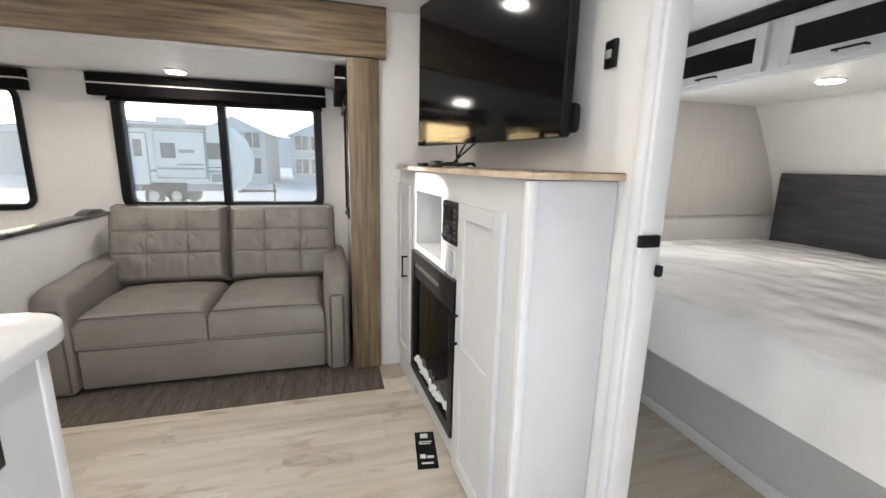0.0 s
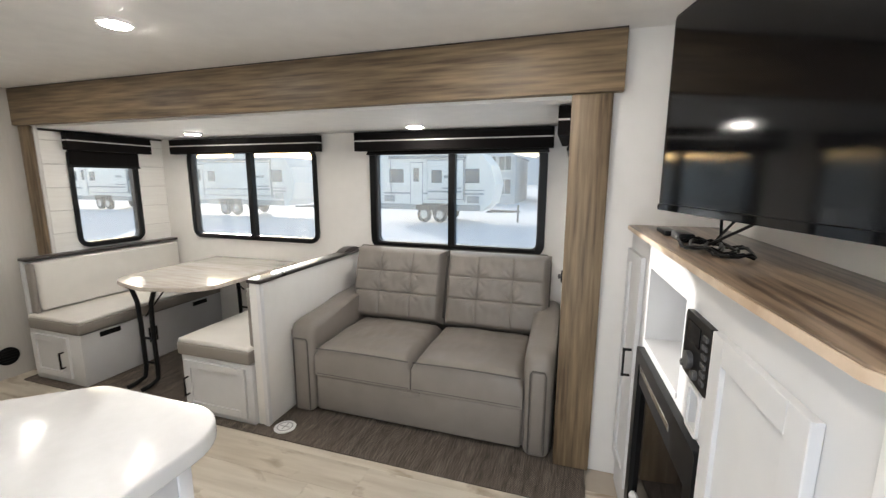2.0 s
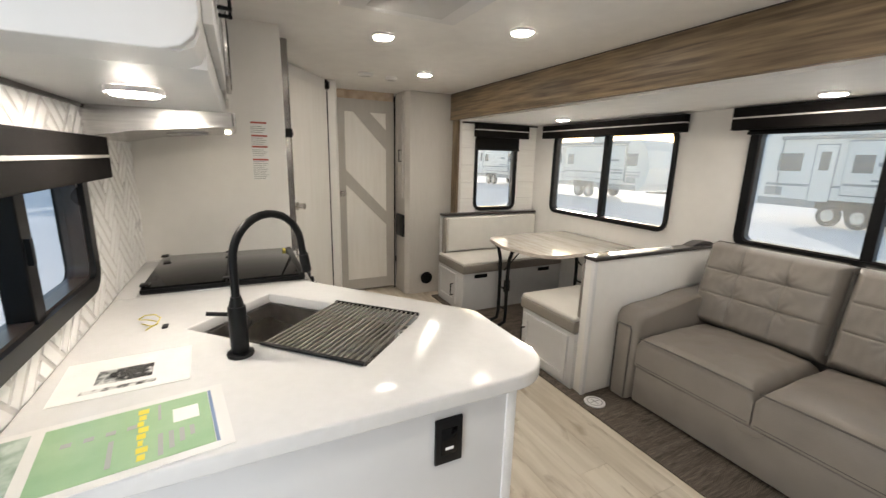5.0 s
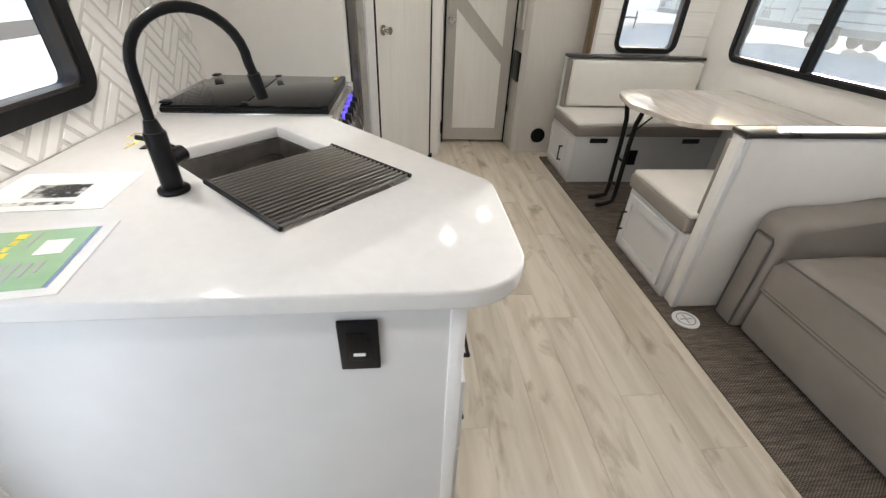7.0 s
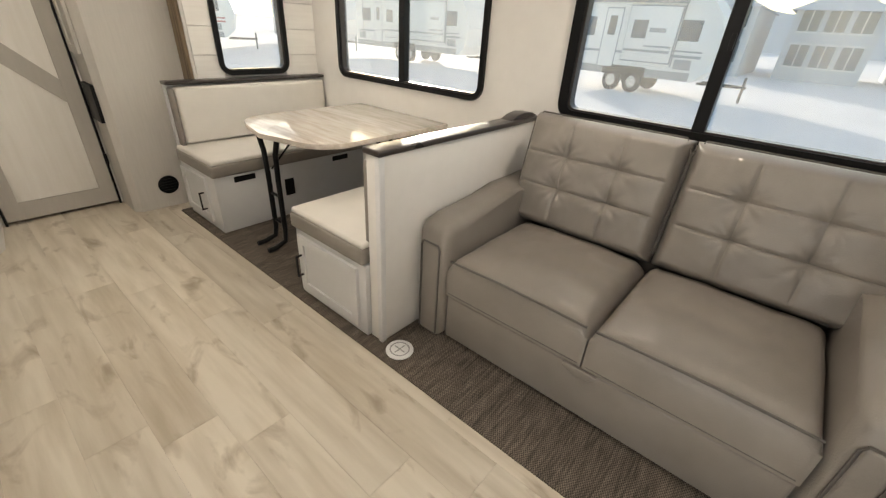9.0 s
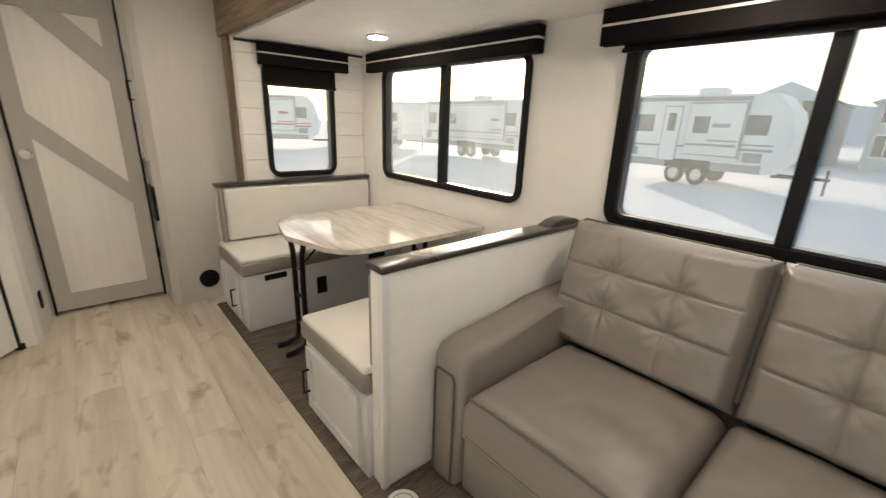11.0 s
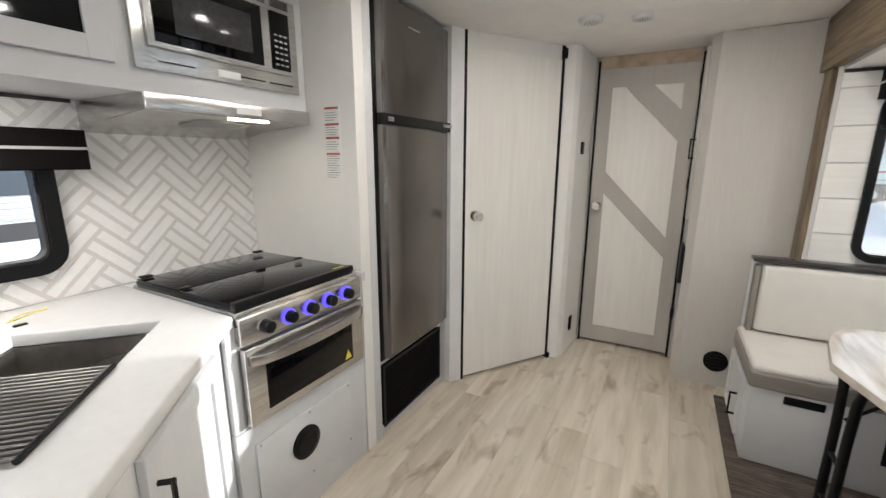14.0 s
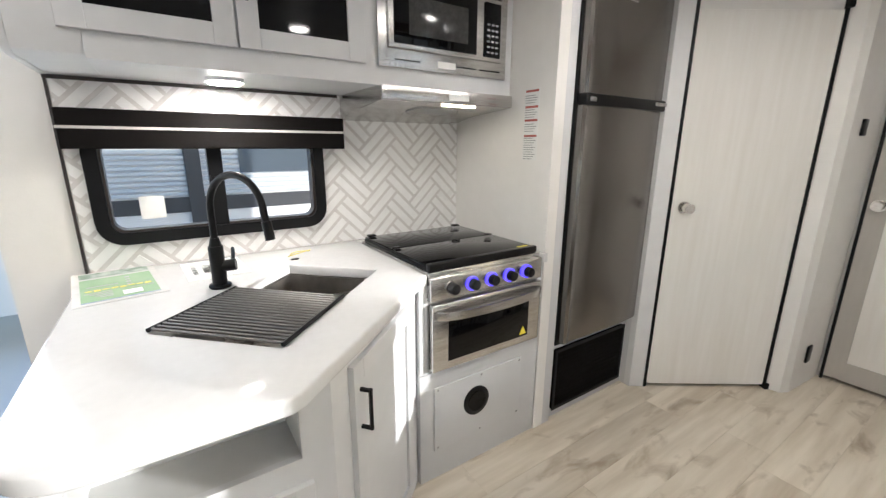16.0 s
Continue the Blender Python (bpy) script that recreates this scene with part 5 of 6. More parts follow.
def far_end():
    p0, p1 = Vector((-2.455, 1.135)), Vector((-3.03, 1.53))
    d = (p1 - p0).normalized()
    n = Vector((-d.y, d.x))
    n = n if n.y > 0 else -n
    L = (p1 - p0).length
    to = lambda u, v, w: (p0.x + d.x * u + n.x * w, p0.y + d.y * u + n.y * w, v)
    door = thing("door_1", to(L / 2, 0, 0), "closed whitewashed wood-look pantry door with nickel knob", "door", kind="structure")
    bm = bmesh.new()
    prism(bm, [(0.012, 0.02), (L - 0.012, 0.02), (L - 0.012, 1.985), (0.012, 1.985)], -0.03, 0.0, 0.003, to)
    done("slab", bm, M_WASH, door)
    bm = bmesh.new()
    for a, b in ((-0.006, 0.010), (L - 0.010, L + 0.006)):
        prism(bm, [(a, 0.0), (b, 0.0), (b, CEIL - 0.005), (a, CEIL - 0.005)], -0.03, 0.002, 0, to)
    done("gasket", bm, M_BLACK, door)
    bm = bmesh.new()
    prism(bm, [(L - 0.012, 0.0), (L + 0.012, 0.0), (L + 0.012, 0.035), (L - 0.012, 0.035)], 0.002, 0.02, 0.002, to)
    prism(bm, [(L - 0.012, 1.99), (L + 0.012, 1.99), (L + 0.012, 2.05), (L - 0.012, 2.05)], 0.002, 0.02, 0.002, to)
    done("hinge", bm, M_BLACK, door)
    knob(door, to(0.075, 1.055, 0.0), (n.x, n.y, 0))
    bm = bmesh.new()
    prism(bm, [(0.0, 1.988), (L, 1.988), (L, CEIL - 0.001), (0.0, CEIL - 0.001)], -0.04, -0.012, 0, to)
    struct(done("trim_pantry_head", bm, M_WALL, None), "white panel over the pantry door", "trim")
    bm = bmesh.new()
    prism(bm, [(-2.385, 1.05), (-2.385, 1.085), (-2.452, 1.132), (-2.46, 1.12), (-2.46, 0.9), (-2.44, 0.9), (-2.44, 1.05)], 0.0, CEIL)
    struct(done("trim_pantry_jamb", bm, M_TRIM, None), "white jamb beside the pantry door", "trim")
    bm = bmesh.new()
    prism(bm, [(-3.035, 1.54), (-3.045, 1.60), (-3.09, 1.625), (-3.45, 1.655), (-3.45, 1.50), (-3.06, 1.48)], 0.0, CEIL)
    struct(done("wall_pantry_end", bm, M_WALL, None), "white wall end between the two doors", "wall")
    bd = thing("door_2", (-3.46, 1.95, 0), "closed bathroom door with greige braces on whitewash", "door", kind="structure")
    y0, y1 = 1.675, 2.29
    tb = lambda u, v, w: (-3.455 + w, u, v)
    mk("slab", M_WASH, [(-3.49, y0 + 0.01, 0.025, -3.455, y1 - 0.01, 1.985)], bd, 0.002)
    def strip(pts):
        bm = bmesh.new()
        prism(bm, pts, 0.0005, 0.008, 0.001, tb)
        done("stile", bm, M_STILE, bd)
    a, b = y0 + 0.01, y1 - 0.01
    s = 0.085
    strip([(a, 0.025), (a + s, 0.025), (a + s, 1.985), (a, 1.985)])
    strip([(b - s, 0.025), (b, 0.025), (b, 1.985), (b - s, 1.985)])
    strip([(a + s, 0.025), (b - s, 0.025), (b - s, 0.14), (a + s, 0.14)])
    strip([(a + s, 1.865), (b - s, 1.865), (b - s, 1.985), (a + s, 1.985)])
    strip([(a + s + 0.085, 1.865), (b - s, 1.505), (b - s, 1.70), (a + s + 0.255, 1.865)])
    strip([(a + s, 1.15), (b - s, 0.72), (b - s, 0.86), (a + s, 1.30)])
    knob(bd, (-3.447, a + 0.045, 1.06), (1, 0, 0))
    mk("gasket", M_BLACK, [(-3.47, y0 - 0.006, 0.0, -3.445, y0 + 0.008, CEIL - 0.03), (-3.47, y1 - 0.008, 0.0, -3.445, y1 + 0.006, CEIL - 0.03)], bd, 0.002)
    mk("hinge", M_BLACK, [(-3.445, y1 - 0.012, z, -3.435, y1 + 0.01, z + 0.07) for z in (0.3, 1.2, 1.85)], bd, 0.002)
    struct(mk("trim_bath_head", M_EDGE, [(-3.50, y0, 1.988, -3.47, y1, CEIL)], bevel=0), "pale panel over the bathroom door", "trim")
    struct(mk("wall_bath_side", M_WALL, [(-3.52, 1.5, 0.0, -3.472, y0 - 0.006, CEIL), (-3.52, y1 + 0.006, 0.0, -3.472, 2.34, CEIL)], bevel=0), "white wall beside the bathroom door", "wall")
    c = thing("closet", (-3.3, 2.6, 0), "tall taupe corner closet with a narrow door", "closet")
    bm = bmesh.new()
    prism(bm, [(-3.47, 2.31), (-3.205, 2.31), (-3.165, 2.35), (-3.150, 2.82), (-3.47, 2.82)], 0.0, CEIL - 0.002, 0.0)
    done("body", bm, M_TAUPE, c)
    shaker(c, -3.44, 1.02, -3.24, 2.02, lambda u, v, w: (u, 2.31 - w, v), M_TAUPE, 0.045, handle=(-3.255, 1.45))
    mk("heater_grille", M_BLACK, [(-3.40, 2.288, 0.62, -3.20, 2.309, 0.85)], c, 0.003)
    bm = bmesh.new()
    cyl(bm, (-3.152, 2.545, 0.165), 0.066, 0.012, "x", 32, bevel=0.003)
    pt = tagged(done("furnace_vent", bm, M_BLACK, None, True), "round black furnace vent on the closet", "vent")
    bm = bmesh.new()
    for k in range(5):
        zz = 0.125 + k * 0.02
        w = math.sqrt(max(0.0, 0.055 ** 2 - (zz - 0.165) ** 2))
        box(bm, -3.1458, 2.545 - w, zz - 0.004, -3.142, 2.545 + w, zz + 0.004)
    done("louvre", bm, M_BLACK, pt)
    th = mk("thermostat", M_BLACK, [(-3.26, 1.634, 1.42, -3.20, 1.648, 1.50)], None, 0.003)
    tagged(th, "small black wall control beside the door", "control")
    ot = mk("wall_outlet", M_BLACK, [(-3.26, 1.637, 0.16, -3.20, 1.650, 0.26)], None, 0.003)
    tagged(ot, "small black outlet plate near the floor", "outlet")


far_end()


# ---- ceiling things ----
ac = thing("ceiling_vent", (-0.85, 1.5, CEIL), "white rectangular ceiling air conditioner grille", "air conditioner")
mk("cover", M_TRIM, [(-1.12, 1.22, CEIL - 0.035, -0.62, 1.76, CEIL - 0.001)], ac, 0.018, 3)
mk("panel", M_GREYCAB, [(-1.05, 1.32, CEIL - 0.039, -0.69, 1.66, CEIL - 0.0355)], ac, 0.003)
for x, y, r in ((-0.60, 1.915, 0.05), (-2.60, 1.75, 0.055), (-2.66, 1.98, 0.045)):
    bm = bmesh.new()
    cyl(bm, (x, y, CEIL - 0.012), r, 0.022, r2=r * 1.1, bevel=0.003)
    s = tagged(done("smoke_detector", bm, M_TRIM, None, True), "round white ceiling detector", "detector", "ceiling detectors")
    bm = bmesh.new()
    for k in range(5):
        w = math.sqrt(max(0.0, (r * 0.6) ** 2 - ((k - 2) * r * 0.25) ** 2))
        box(bm, x - w, y + (k - 2) * r * 0.25 - 0.002, CEIL - 0.0245, x + w, y + (k - 2) * r * 0.25 + 0.002, CEIL - 0.0235)
    done("slots", bm, M_GREYPR, s)

# ---- papers and small things on the counter ----
pp = thing("brochure", (-0.12, 0.62, CEIL), "green printed sheet in a clear sleeve on the counter", "paper")
pp.location = (-0.12, 0.62, CT)
mp_ = spin(-0.115, 0.585, 8)
mk("sleeve", M_PLASTIC, [(-0.118, -0.235, CT + 0.0006, 0.118, 0.165, CT + 0.002)], pp, 0, 1, mp_)
mk("print", M_GREEN, [(-0.098, -0.13, CT + 0.0022, 0.098, 0.135, CT + 0.0028)], pp, 0, 1, mp_)
mk("photo", M_PHOTO, [(-0.098, -0.215, CT + 0.0022, 0.098, -0.15, CT + 0.0028)], pp, 0, 1, mp_)
mk("edge_stripe", M_BLUEPR, [(-0.098, 0.136, CT + 0.0022, 0.098, 0.142, CT + 0.0028)], pp, 0, 1, mp_)
tagged(mk("bars", M_YELLOW, [(-0.085 + 0.022 * k, 0.012 + 0.002 * (k % 2), CT + 0.003, -0.068 + 0.022 * k, 0.030 - 0.004 * (k % 3), CT + 0.0034) for k in range(8)], pp, 0, 1, mp_), kind="stuff")
tagged(mk("text_lines", M_GREYPR, [(0.02, 0.045 + 0.017 * k, CT + 0.003, 0.088 - 0.012 * k, 0.053 + 0.017 * k, CT + 0.0034) for k in range(4)] + [(-0.035, -0.10 + 0.032 * k, CT + 0.003, -0.022, -0.085 + 0.032 * k, CT + 0.0034) for k in range(4)] + [(0.0, -0.03, CT + 0.003, 0.08, -0.022, CT + 0.0034), (-0.09, 0.045, CT + 0.003, -0.03, 0.05, CT + 0.0034)], pp, 0, 1, mp_), kind="stuff")
mk("label", M_PAPER, [(-0.055, 0.07, CT + 0.003, -0.005, 0.115, CT + 0.0034)], pp, 0, 1, mp_)
p2 = thing("leaflet", (-0.28, 0.55, CT), "white printed leaflet lying on the counter", "paper")
mp2 = spin(-0.40, 0.53, 4)
mk("sheet", M_PAPER, [(-0.10, -0.13, CT + 0.0006, 0.10, 0.13, CT + 0.0016)], p2, 0, 1, mp2)
mk("picture", M_MONO, [(-0.03, -0.06, CT + 0.0018, 0.04, 0.05, CT + 0.0022), (0.06, -0.08, CT + 0.0018, 0.075, 0.06, CT + 0.0022)], p2, 0, 1, mp2)
wt = thing("wire_tag", (-0.72, 0.55, CT), "thin yellow wire with a small tag on the counter", "wire")
bm = bmesh.new()
tube(bm, [(-0.72 + 0.05 * math.cos(k * 0.7), 0.52 + 0.035 * math.sin(k * 0.9), CT + 0.003 + 0.02 * abs(math.sin(k * 0.6))) for k in range(12)], 0.0015, 6)
done("wire", bm, M_YELLOW, wt, True)
mk("tag", M_BLACK, [(-0.70, 0.56, CT + 0.0005, -0.67, 0.575, CT + 0.004)], wt, 0)
wl = thing("window_card", (-0.2, YK + 0.01, 1.06), "cream card taped to the kitchen window", "card")
mk("card", M_PAPER, [(-0.275, YK - 0.024, 1.085, -0.195, YK - 0.0225, 1.17)], wl, 0)

# ---- outdoors ----
GZ = -0.72
bm = bmesh.new()
gr = bmesh.ops.create_grid(bm, x_segments=60, y_segments=60, size=400)
for v in bm.verts:
    v.co.z = GZ + (0.05 * noise.noise(v.co * 0.2))
gd = struct(done("ground", bm, M_SNOW, None, True), "flat snow-covered lot reaching the horizon", "ground")


def trailer(x, y, ang, ln, stripe, band):
    t = thing("travel_trailer", (x, y, GZ), "parked white travel trailer with dark stripes on the snow", "trailer", "parked trailers")
    m = spin(x, y, ang) @ Matrix.Translation((0, 0, GZ)) @ Matrix.Diagonal((1, 1, 1.14, 1)) @ Matrix.Translation((0, 0, -GZ))
    h = ln / 2
    bm = bmesh.new()
    prof = [(-h, 0.55), (-h, 2.75), (-h + 0.2, 3.0), (h - 0.7, 3.0), (h - 0.2, 2.5), (h + 0.05, 1.7), (h - 0.15, 0.9), (h - 0.6, 0.55)]
    prism(bm, prof, -1.2, 1.2, 0.03, lambda u, v, w: (m @ Vector((u, w, v + GZ)))[:])
    done("body", bm, M_RVW, t)
    mk("skirt", M_RVG, [(-h + 0.1, -1.215, GZ + 0.56, h - 0.7, 1.215, GZ + 0.82)], t, 0, 1, m)
    mk("stripe", stripe, [(-h + 0.3, -1.21, GZ + 1.25, h - 0.5, 1.21, GZ + 1.33), (h - 2.4, -1.21, GZ + 1.42, h - 0.5, 1.21, GZ + 1.47)], t, 0, 1, m)
    for u, w in ((-h + 1.0, 0.8), (-h + 3.0, 0.6), (h - 1.1, 0.7)):
        mk("window", M_RVGL, [(u - w / 2, -1.222, GZ + 1.75, u + w / 2, 1.222, GZ + 2.35)], t, 0.02, 2, m)
    mk("door_frame", M_RVG, [(-h + 1.75, -1.216, GZ + 0.75, -h + 2.45, -1.205, GZ + 2.65)], t, 0, 1, m)
    mk("door", M_RVW, [(-h + 1.79, -1.226, GZ + 0.79, -h + 2.41, -1.217, GZ + 2.61)], t, 0, 1, m)
    mk("door_window", M_RVGL, [(-h + 1.95, -1.232, GZ + 1.8, -h + 2.25, -1.227, GZ + 2.4)], t, 0, 1, m)
    mk("slide_trim", M_RVG, [(-h + 2.7, -1.262, GZ + 1.02, h - 1.5, -1.2, GZ + 2.74)], t, 0.01, 1, m)
    mk("slide_box", M_RVW, [(-h + 2.74, -1.33, GZ + 1.06, h - 1.54, -1.21, GZ + 2.70)], t, 0.01, 1, m)
    mk("slide_window", M_RVGL, [(-h + 2.95, -1.34, GZ + 1.75, -h + 3.5, -1.331, GZ + 2.3)], t, 0.003, 1, m)
    mk("slide_stripe", stripe, [(-h + 2.78, -1.336, GZ + 1.34, h - 1.6, -1.331, GZ + 1.42), (h - 2.6, -1.336, GZ + 1.5, h - 1.6, -1.331, GZ + 1.56), (h - 2.5, -1.336, GZ + 1.95, h - 1.9, -1.331, GZ + 2.08)], t, 0, 1, m)
    mk("wheel_well", M_TYRE, [(-0.98, -1.224, GZ + 0.55, 0.73, -1.2, GZ + 0.86)], t, 0.004, 1, m)
    mk("roof_unit", M_RVW, [(-0.5, -0.4, GZ + 3.0, 0.5, 0.4, GZ + 3.28)], t, 0.08, 2, m)
    mk("hatch", M_RVG, [(h - 1.35, -1.216, GZ + 0.9, h - 0.75, -1.205, GZ + 1.2), (-h + 0.3, -1.216, GZ + 0.9, -h + 0.9, -1.205, GZ + 1.2)], t, 0.004, 1, m)
    bm = bmesh.new()
    for u in (-h + 0.7, h - 1.45):
        tube(bm, [m @ Vector((u, -1.23, GZ + 0.95)), m @ Vector((u, -1.26, GZ + 2.8))], 0.025, 6)
    done("awning_arm", bm, M_RVG, t)
    mk("awning", M_RVG, [(-h + 0.6, -1.32, GZ + 2.80, h - 1.4, -1.205, GZ + 2.92)], t, 0.02, 2, m)
    mk("badge", M_RVG, [(h - 3.0, -1.226, GZ + 1.9, h - 2.2, -1.205, GZ + 2.05), (-h + 3.9, -1.226, GZ + 2.35, -h + 4.3, -1.205, GZ + 2.55)], t, 0.01, 1, m)
    for u in (-0.55, 0.3):
        for w in (-1.12, 1.12):
            bm = bmesh.new()
            cyl(bm, (u, w, GZ + 0.36), 0.36, 0.22, "y", 24, bevel=0.03)
            bmesh.ops.transform(bm, matrix=m, verts=bm.verts)
            wh = done("wheel", bm, M_TYRE, t, True)
            bm = bmesh.new()
            cyl(bm, (u, w * 1.10, GZ + 0.36), 0.2, 0.03, "y", 20)
            bmesh.ops.transform(bm, matrix=m, verts=bm.verts)
            done("rim", bm, M_STEEL, t, True)
    bm = bmesh.new()
    for w in (-0.5, 0.5):
        tube(bm, [m @ Vector((h - 0.5, w, GZ + 0.5)), m @ Vector((h + 1.1, 0, GZ + 0.5))], 0.05, 6)
    tube(bm, [m @ Vector((h + 1.0, 0, GZ + 0.0)), m @ Vector((h + 1.0, 0, GZ + 0.8))], 0.05, 6)
    done("tow_frame", bm, M_TYRE, t)


trailer(-6.0, 21.6, 0, 6.1, M_RVG, 0)
trailer(-19.0, 21.8, 0, 9.0, M_RVG, 0)
trailer(-31.0, 22.5, 0, 8.0, M_RVG, 0)
trailer(-30, 11.5, 62, 8.0, M_RED, 0)
trailer(-33, 2.5, 70, 8.0, M_RED, 0)


def park_house(x, y, w, dep, h):
    hs = thing("park_house", (x, y, GZ), "grey two-storey park model house with large windows", "house", "houses across the lot")
    mk("wall", M_HOUSE, [(x, y, GZ, x + w, y + dep, GZ + h)], hs, 0)
    bm = bmesh.new()
    prism(bm, [(x - 0.3, GZ + h + 0.001), (x + w + 0.3, GZ + h + 0.001), (x + w / 2, GZ + h + 1.2)], y - 0.4, y + dep, 0, lambda u, v, q: (u, q, v))
    done("roof", bm, M_ROOF, hs)
    for z in (0.9, 3.0):
        for k in range(3):
            wx = x + 0.4 + k * (w - 0.5) / 3
            mk("window", M_RVGL, [(wx, y - 0.03, GZ + z, wx + w / 4.4, y - 0.001, GZ + z + 1.3)], hs, 0)
            mk("window_trim", M_TRIM, [(wx - 0.08, y - 0.04, GZ + z - 0.1, wx + w / 4.4 + 0.08, y - 0.0005, GZ + z - 0.01), (wx - 0.08, y - 0.04, GZ + z + 1.31, wx + w / 4.4 + 0.08, y - 0.0005, GZ + z + 1.4), (wx + w / 8.8 - 0.03, y - 0.045, GZ + z, wx + w / 8.8 + 0.03, y - 0.031, GZ + z + 1.3)], hs, 0)


for k in range(6):
    park_house(-9.0 + k * 6.4, 38 + k * 2.5, 4.6, 10, 4.2)
lh = thing("long_building", (-30, 50, GZ), "long low grey building across the lot", "building")
mk("wall", M_HOUSE, [(-75, 52, GZ, -8, 60, GZ + 4.2)], lh, 0)
mk("roof", M_ROOF, [(-76, 51, GZ + 4.21, -7, 61, GZ + 4.9)], lh, 0.3, 2)
hill = bmesh.new()
rnd = random.Random(6)
pts = [(-300, GZ)] + [(-300 + k * 15, GZ + 11 + 4 * math.sin(k * 0.5) + rnd.random() * 1.5) for k in range(31)] + [(165, GZ)]
prism(hill, pts, 180, 186, 0, lambda u, v, w: (u, w, v))
struct(done("backdrop", hill, M_ROOF, None), "low hazy ridge far behind the lot", "backdrop")
# neighbouring trailer by the kitchen side
nb = thing("siding_trailer", (-0.5, -3.0, GZ), "pale corrugated side of the neighbouring trailer in shade", "trailer")
mk("body", M_RVW, [(-5.5, -5.4, GZ + 0.5, 3.4, -3.02, GZ + 3.3)], nb, 0)
for k in range(32):
    mk("rib", M_SIDING, [(-5.5, -3.019, 0.82 + k * 0.055, 3.4, -2.995, 0.86 + k * 0.055)], nb, 0.006, 1)
# Dark strip that stands in for the shadow below the siding.
mk("shadow_gap", M_DKGREY, [(-5.5, -3.019, 0.64, 3.4, -2.99, 0.80)], nb, 0.004, 1)
mk("post", M_DKGREY, [(-0.62, -2.994, 0.5, -0.47, -2.97, 2.55)], nb, 0.004, 1)
mk("window", M_RVGL, [(-2.2, -2.994, 1.05, -1.0, -2.985, 1.5)], nb, 0)

# ---- shiplap, tiles and planks ----
ship = bpy.data.objects["wall_slide_left"]
zz = 0.0
while zz < SLIDE - 0.01:
    z1 = min(zz + 0.172, SLIDE) - 0.005
    segs = [(YS + 0.016, YB - 0.002)]
    if z1 > WIN_M[1] + 0.03 and zz < WIN_M[3] - 0.03:
        segs = [(YS + 0.016, WIN_M[0] + 0.03), (WIN_M[2] - 0.03, YB - 0.002)]
    for a, b in segs:
        mk("board", M_SHIP, [(SX0 + 0.0005, a, zz, SX0 + 0.008, b, z1)], ship, 0.002, 1)
    zz += 0.172

tl = struct(mk("trim_backsplash", M_GROUT, [(-1.638, YK + 0.0005, CT + 0.001, -0.015, YK + 0.004, WIN_K[1] + 0.02), (-1.638, YK + 0.0005, WIN_K[1] + 0.02, WIN_K[0] + 0.03, YK + 0.004, 1.577), (WIN_K[2] - 0.03, YK + 0.0005, WIN_K[1] + 0.02, -0.015, YK + 0.004, 1.577), (WIN_K[0] + 0.03, YK + 0.0005, WIN_K[3] - 0.03, WIN_K[2] - 0.03, YK + 0.004, 1.577)], bevel=0), "white and grey herringbone backsplash panel", "backsplash")
struct(mk("trim_backsplash_edge", M_DARK, [(-0.014, YK + 0.001, CT + 0.002, -0.006, YK + 0.012, 1.577)], bevel=0), "dark edge strip of the backsplash", "trim")


def clip(poly, a, b, c):
    """Keep the part of a polygon where a x + b y <= c."""
    out = []
    for i in range(len(poly)):
        p, q = poly[i], poly[(i + 1) % len(poly)]
        dp, dq = a * p[0] + b * p[1] - c, a * q[0] + b * q[1] - c
        if dp <= 0:
            out.append(p)
        if dp * dq < 0:
            t = dp / (dp - dq)
            out.append((p[0] + (q[0] - p[0]) * t, p[1] + (q[1] - p[1]) * t))
    return out


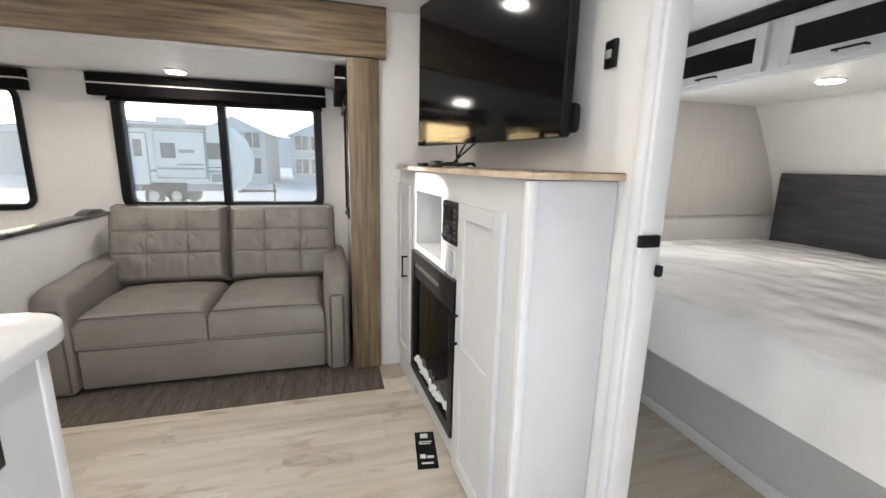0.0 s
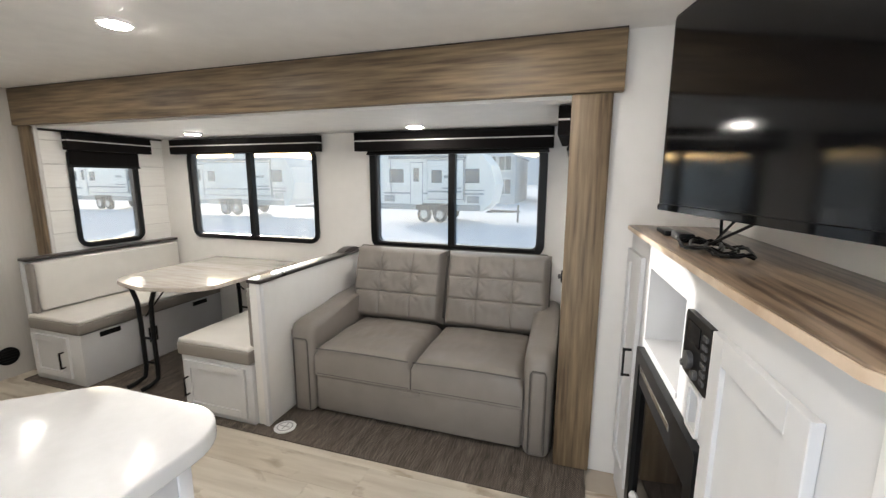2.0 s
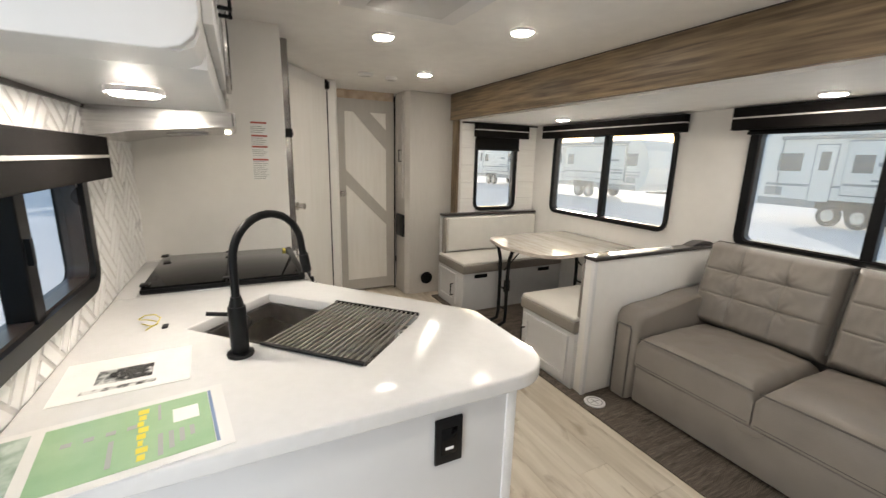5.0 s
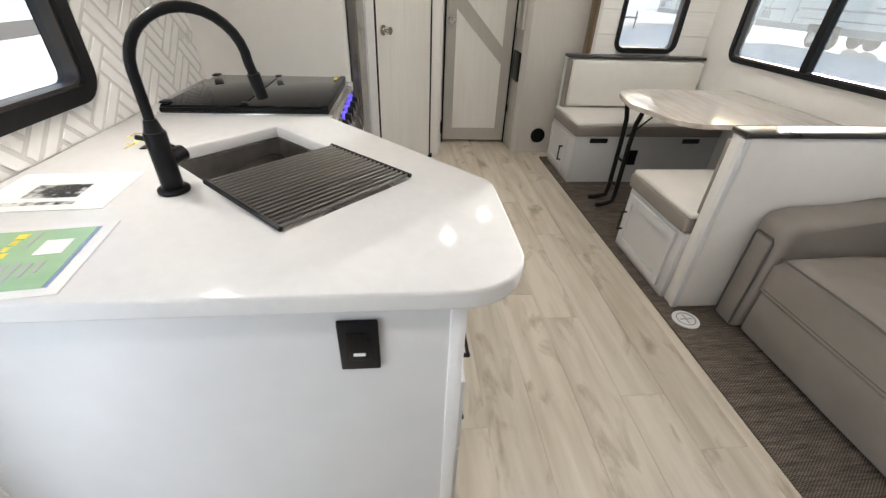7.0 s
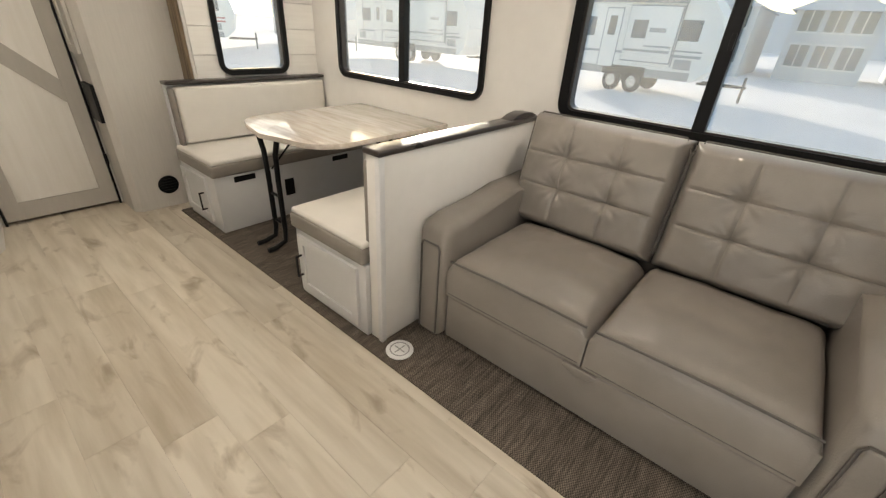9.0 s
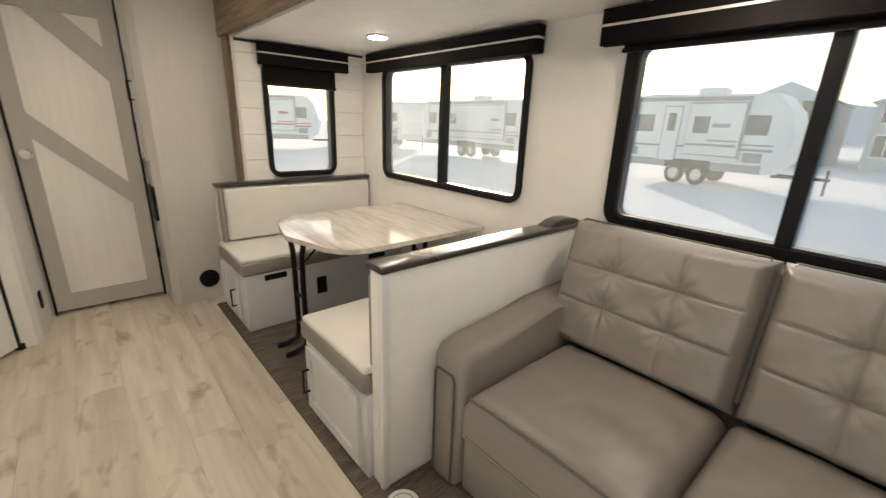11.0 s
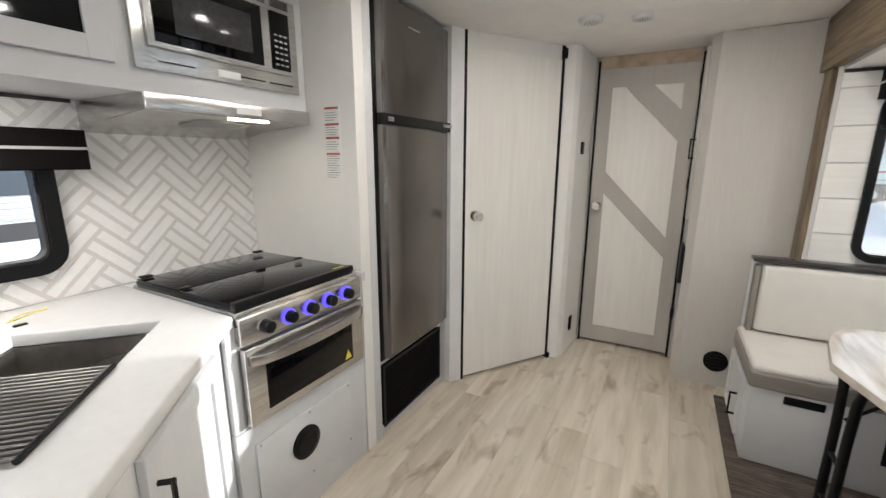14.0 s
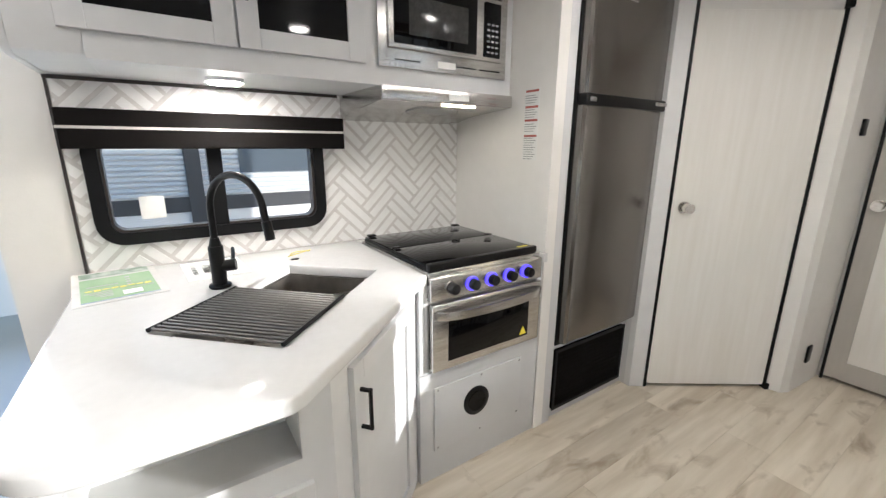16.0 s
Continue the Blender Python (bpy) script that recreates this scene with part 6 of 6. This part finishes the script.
UW = 0.094
L_ = UW * 2
ca = math.cos(radians(45))
rects = []
for i in range(-30, 30):
    for j in range(-14, 14):
        ax_, ay_ = i * UW + j * L_, i * UW - j * L_
        for k in range(2):
            q = UW / 2
            rects.append((ax_, ay_ + k * q, ax_ + L_, ay_ + k * q + q))
            rects.append((ax_ + k * q, ay_ + UW, ax_ + k * q + q, ay_ + UW + L_))
count = 0
rest = bmesh.new()
for a, b, c, d in rects:
    gq = 0.0075
    poly = [(a + gq, b + gq), (c - gq, b + gq), (c - gq, d - gq), (a + gq, d - gq)]
    poly = [(-0.8 + (p[0] - p[1]) * ca, 1.2 + (p[0] + p[1]) * ca) for p in poly]
    for q in ((1, 0, -0.018), (-1, 0, 1.636), (0, 1, 1.574), (0, -1, -(CT + 0.003))):
        poly = clip(poly, *q)
        if len(poly) < 3:
            break
    if len(poly) < 3:
        continue
    h0, h1, h2, h3 = WIN_K[0] + 0.03, WIN_K[2] - 0.03, WIN_K[1] + 0.03, WIN_K[3] - 0.03
    xs, zs = [p[0] for p in poly], [p[1] for p in poly]
    bits = [poly]
    if max(xs) > h0 and min(xs) < h1 and max(zs) > h2 and min(zs) < h3:
        mid = clip(clip(poly, -1, 0, -h0), 1, 0, h1)
        bits = [clip(poly, 1, 0, h0), clip(poly, -1, 0, -h1), clip(mid, 0, 1, h2) if mid else [], clip(mid, 0, -1, -h3) if mid else []]
    for bit in bits:
        if len(bit) < 3 or (max(p[0] for p in bit) - min(p[0] for p in bit)) * (max(p[1] for p in bit) - min(p[1] for p in bit)) < 2e-5:
            continue
        near = max(p[0] for p in bit) < -0.9
        count += near
        tb_ = bmesh.new() if near and count <= 300 else rest
        prism(tb_, bit, YK + 0.0042, YK + 0.0072, 0, lambda u, v, w: (u, w, v))
        if tb_ is not rest:
            done("tile", tb_, M_TILE, tl)
tagged(done("tiles", rest, M_TILE, tl), kind="stuff")

# floor planks, laid along the trailer
rnd = random.Random(11)
PW = 0.182
meshes = {}
row = 0
y = YK - 0.05
while y < 2.56:
    x = -4.2 + rnd.random() * 1.1
    x_prev = -4.29
    while x_prev < 3.7:
        xe = min(x, 3.72)
        if xe - x_prev > 0.05:
            ln = round(xe - x_prev, 3)
            if ln not in meshes:
                bm = bmesh.new()
                box(bm, 0.0003, 0.0003, -0.004, ln - 0.0003, PW - 0.0003, 0.0, bevel=0.0006, seg=1)
                me = bpy.data.meshes.new("plank")
                bm.to_mesh(me)
                bm.free()
                me.materials.append(M_FLOOR)
                meshes[ln] = me
            p = new("plank", meshes[ln])
            p.location = (x_prev, y, 0)
            p.parent = floor_base
        x_prev = xe
        x = xe + 1.22
    y += PW
    row += 1
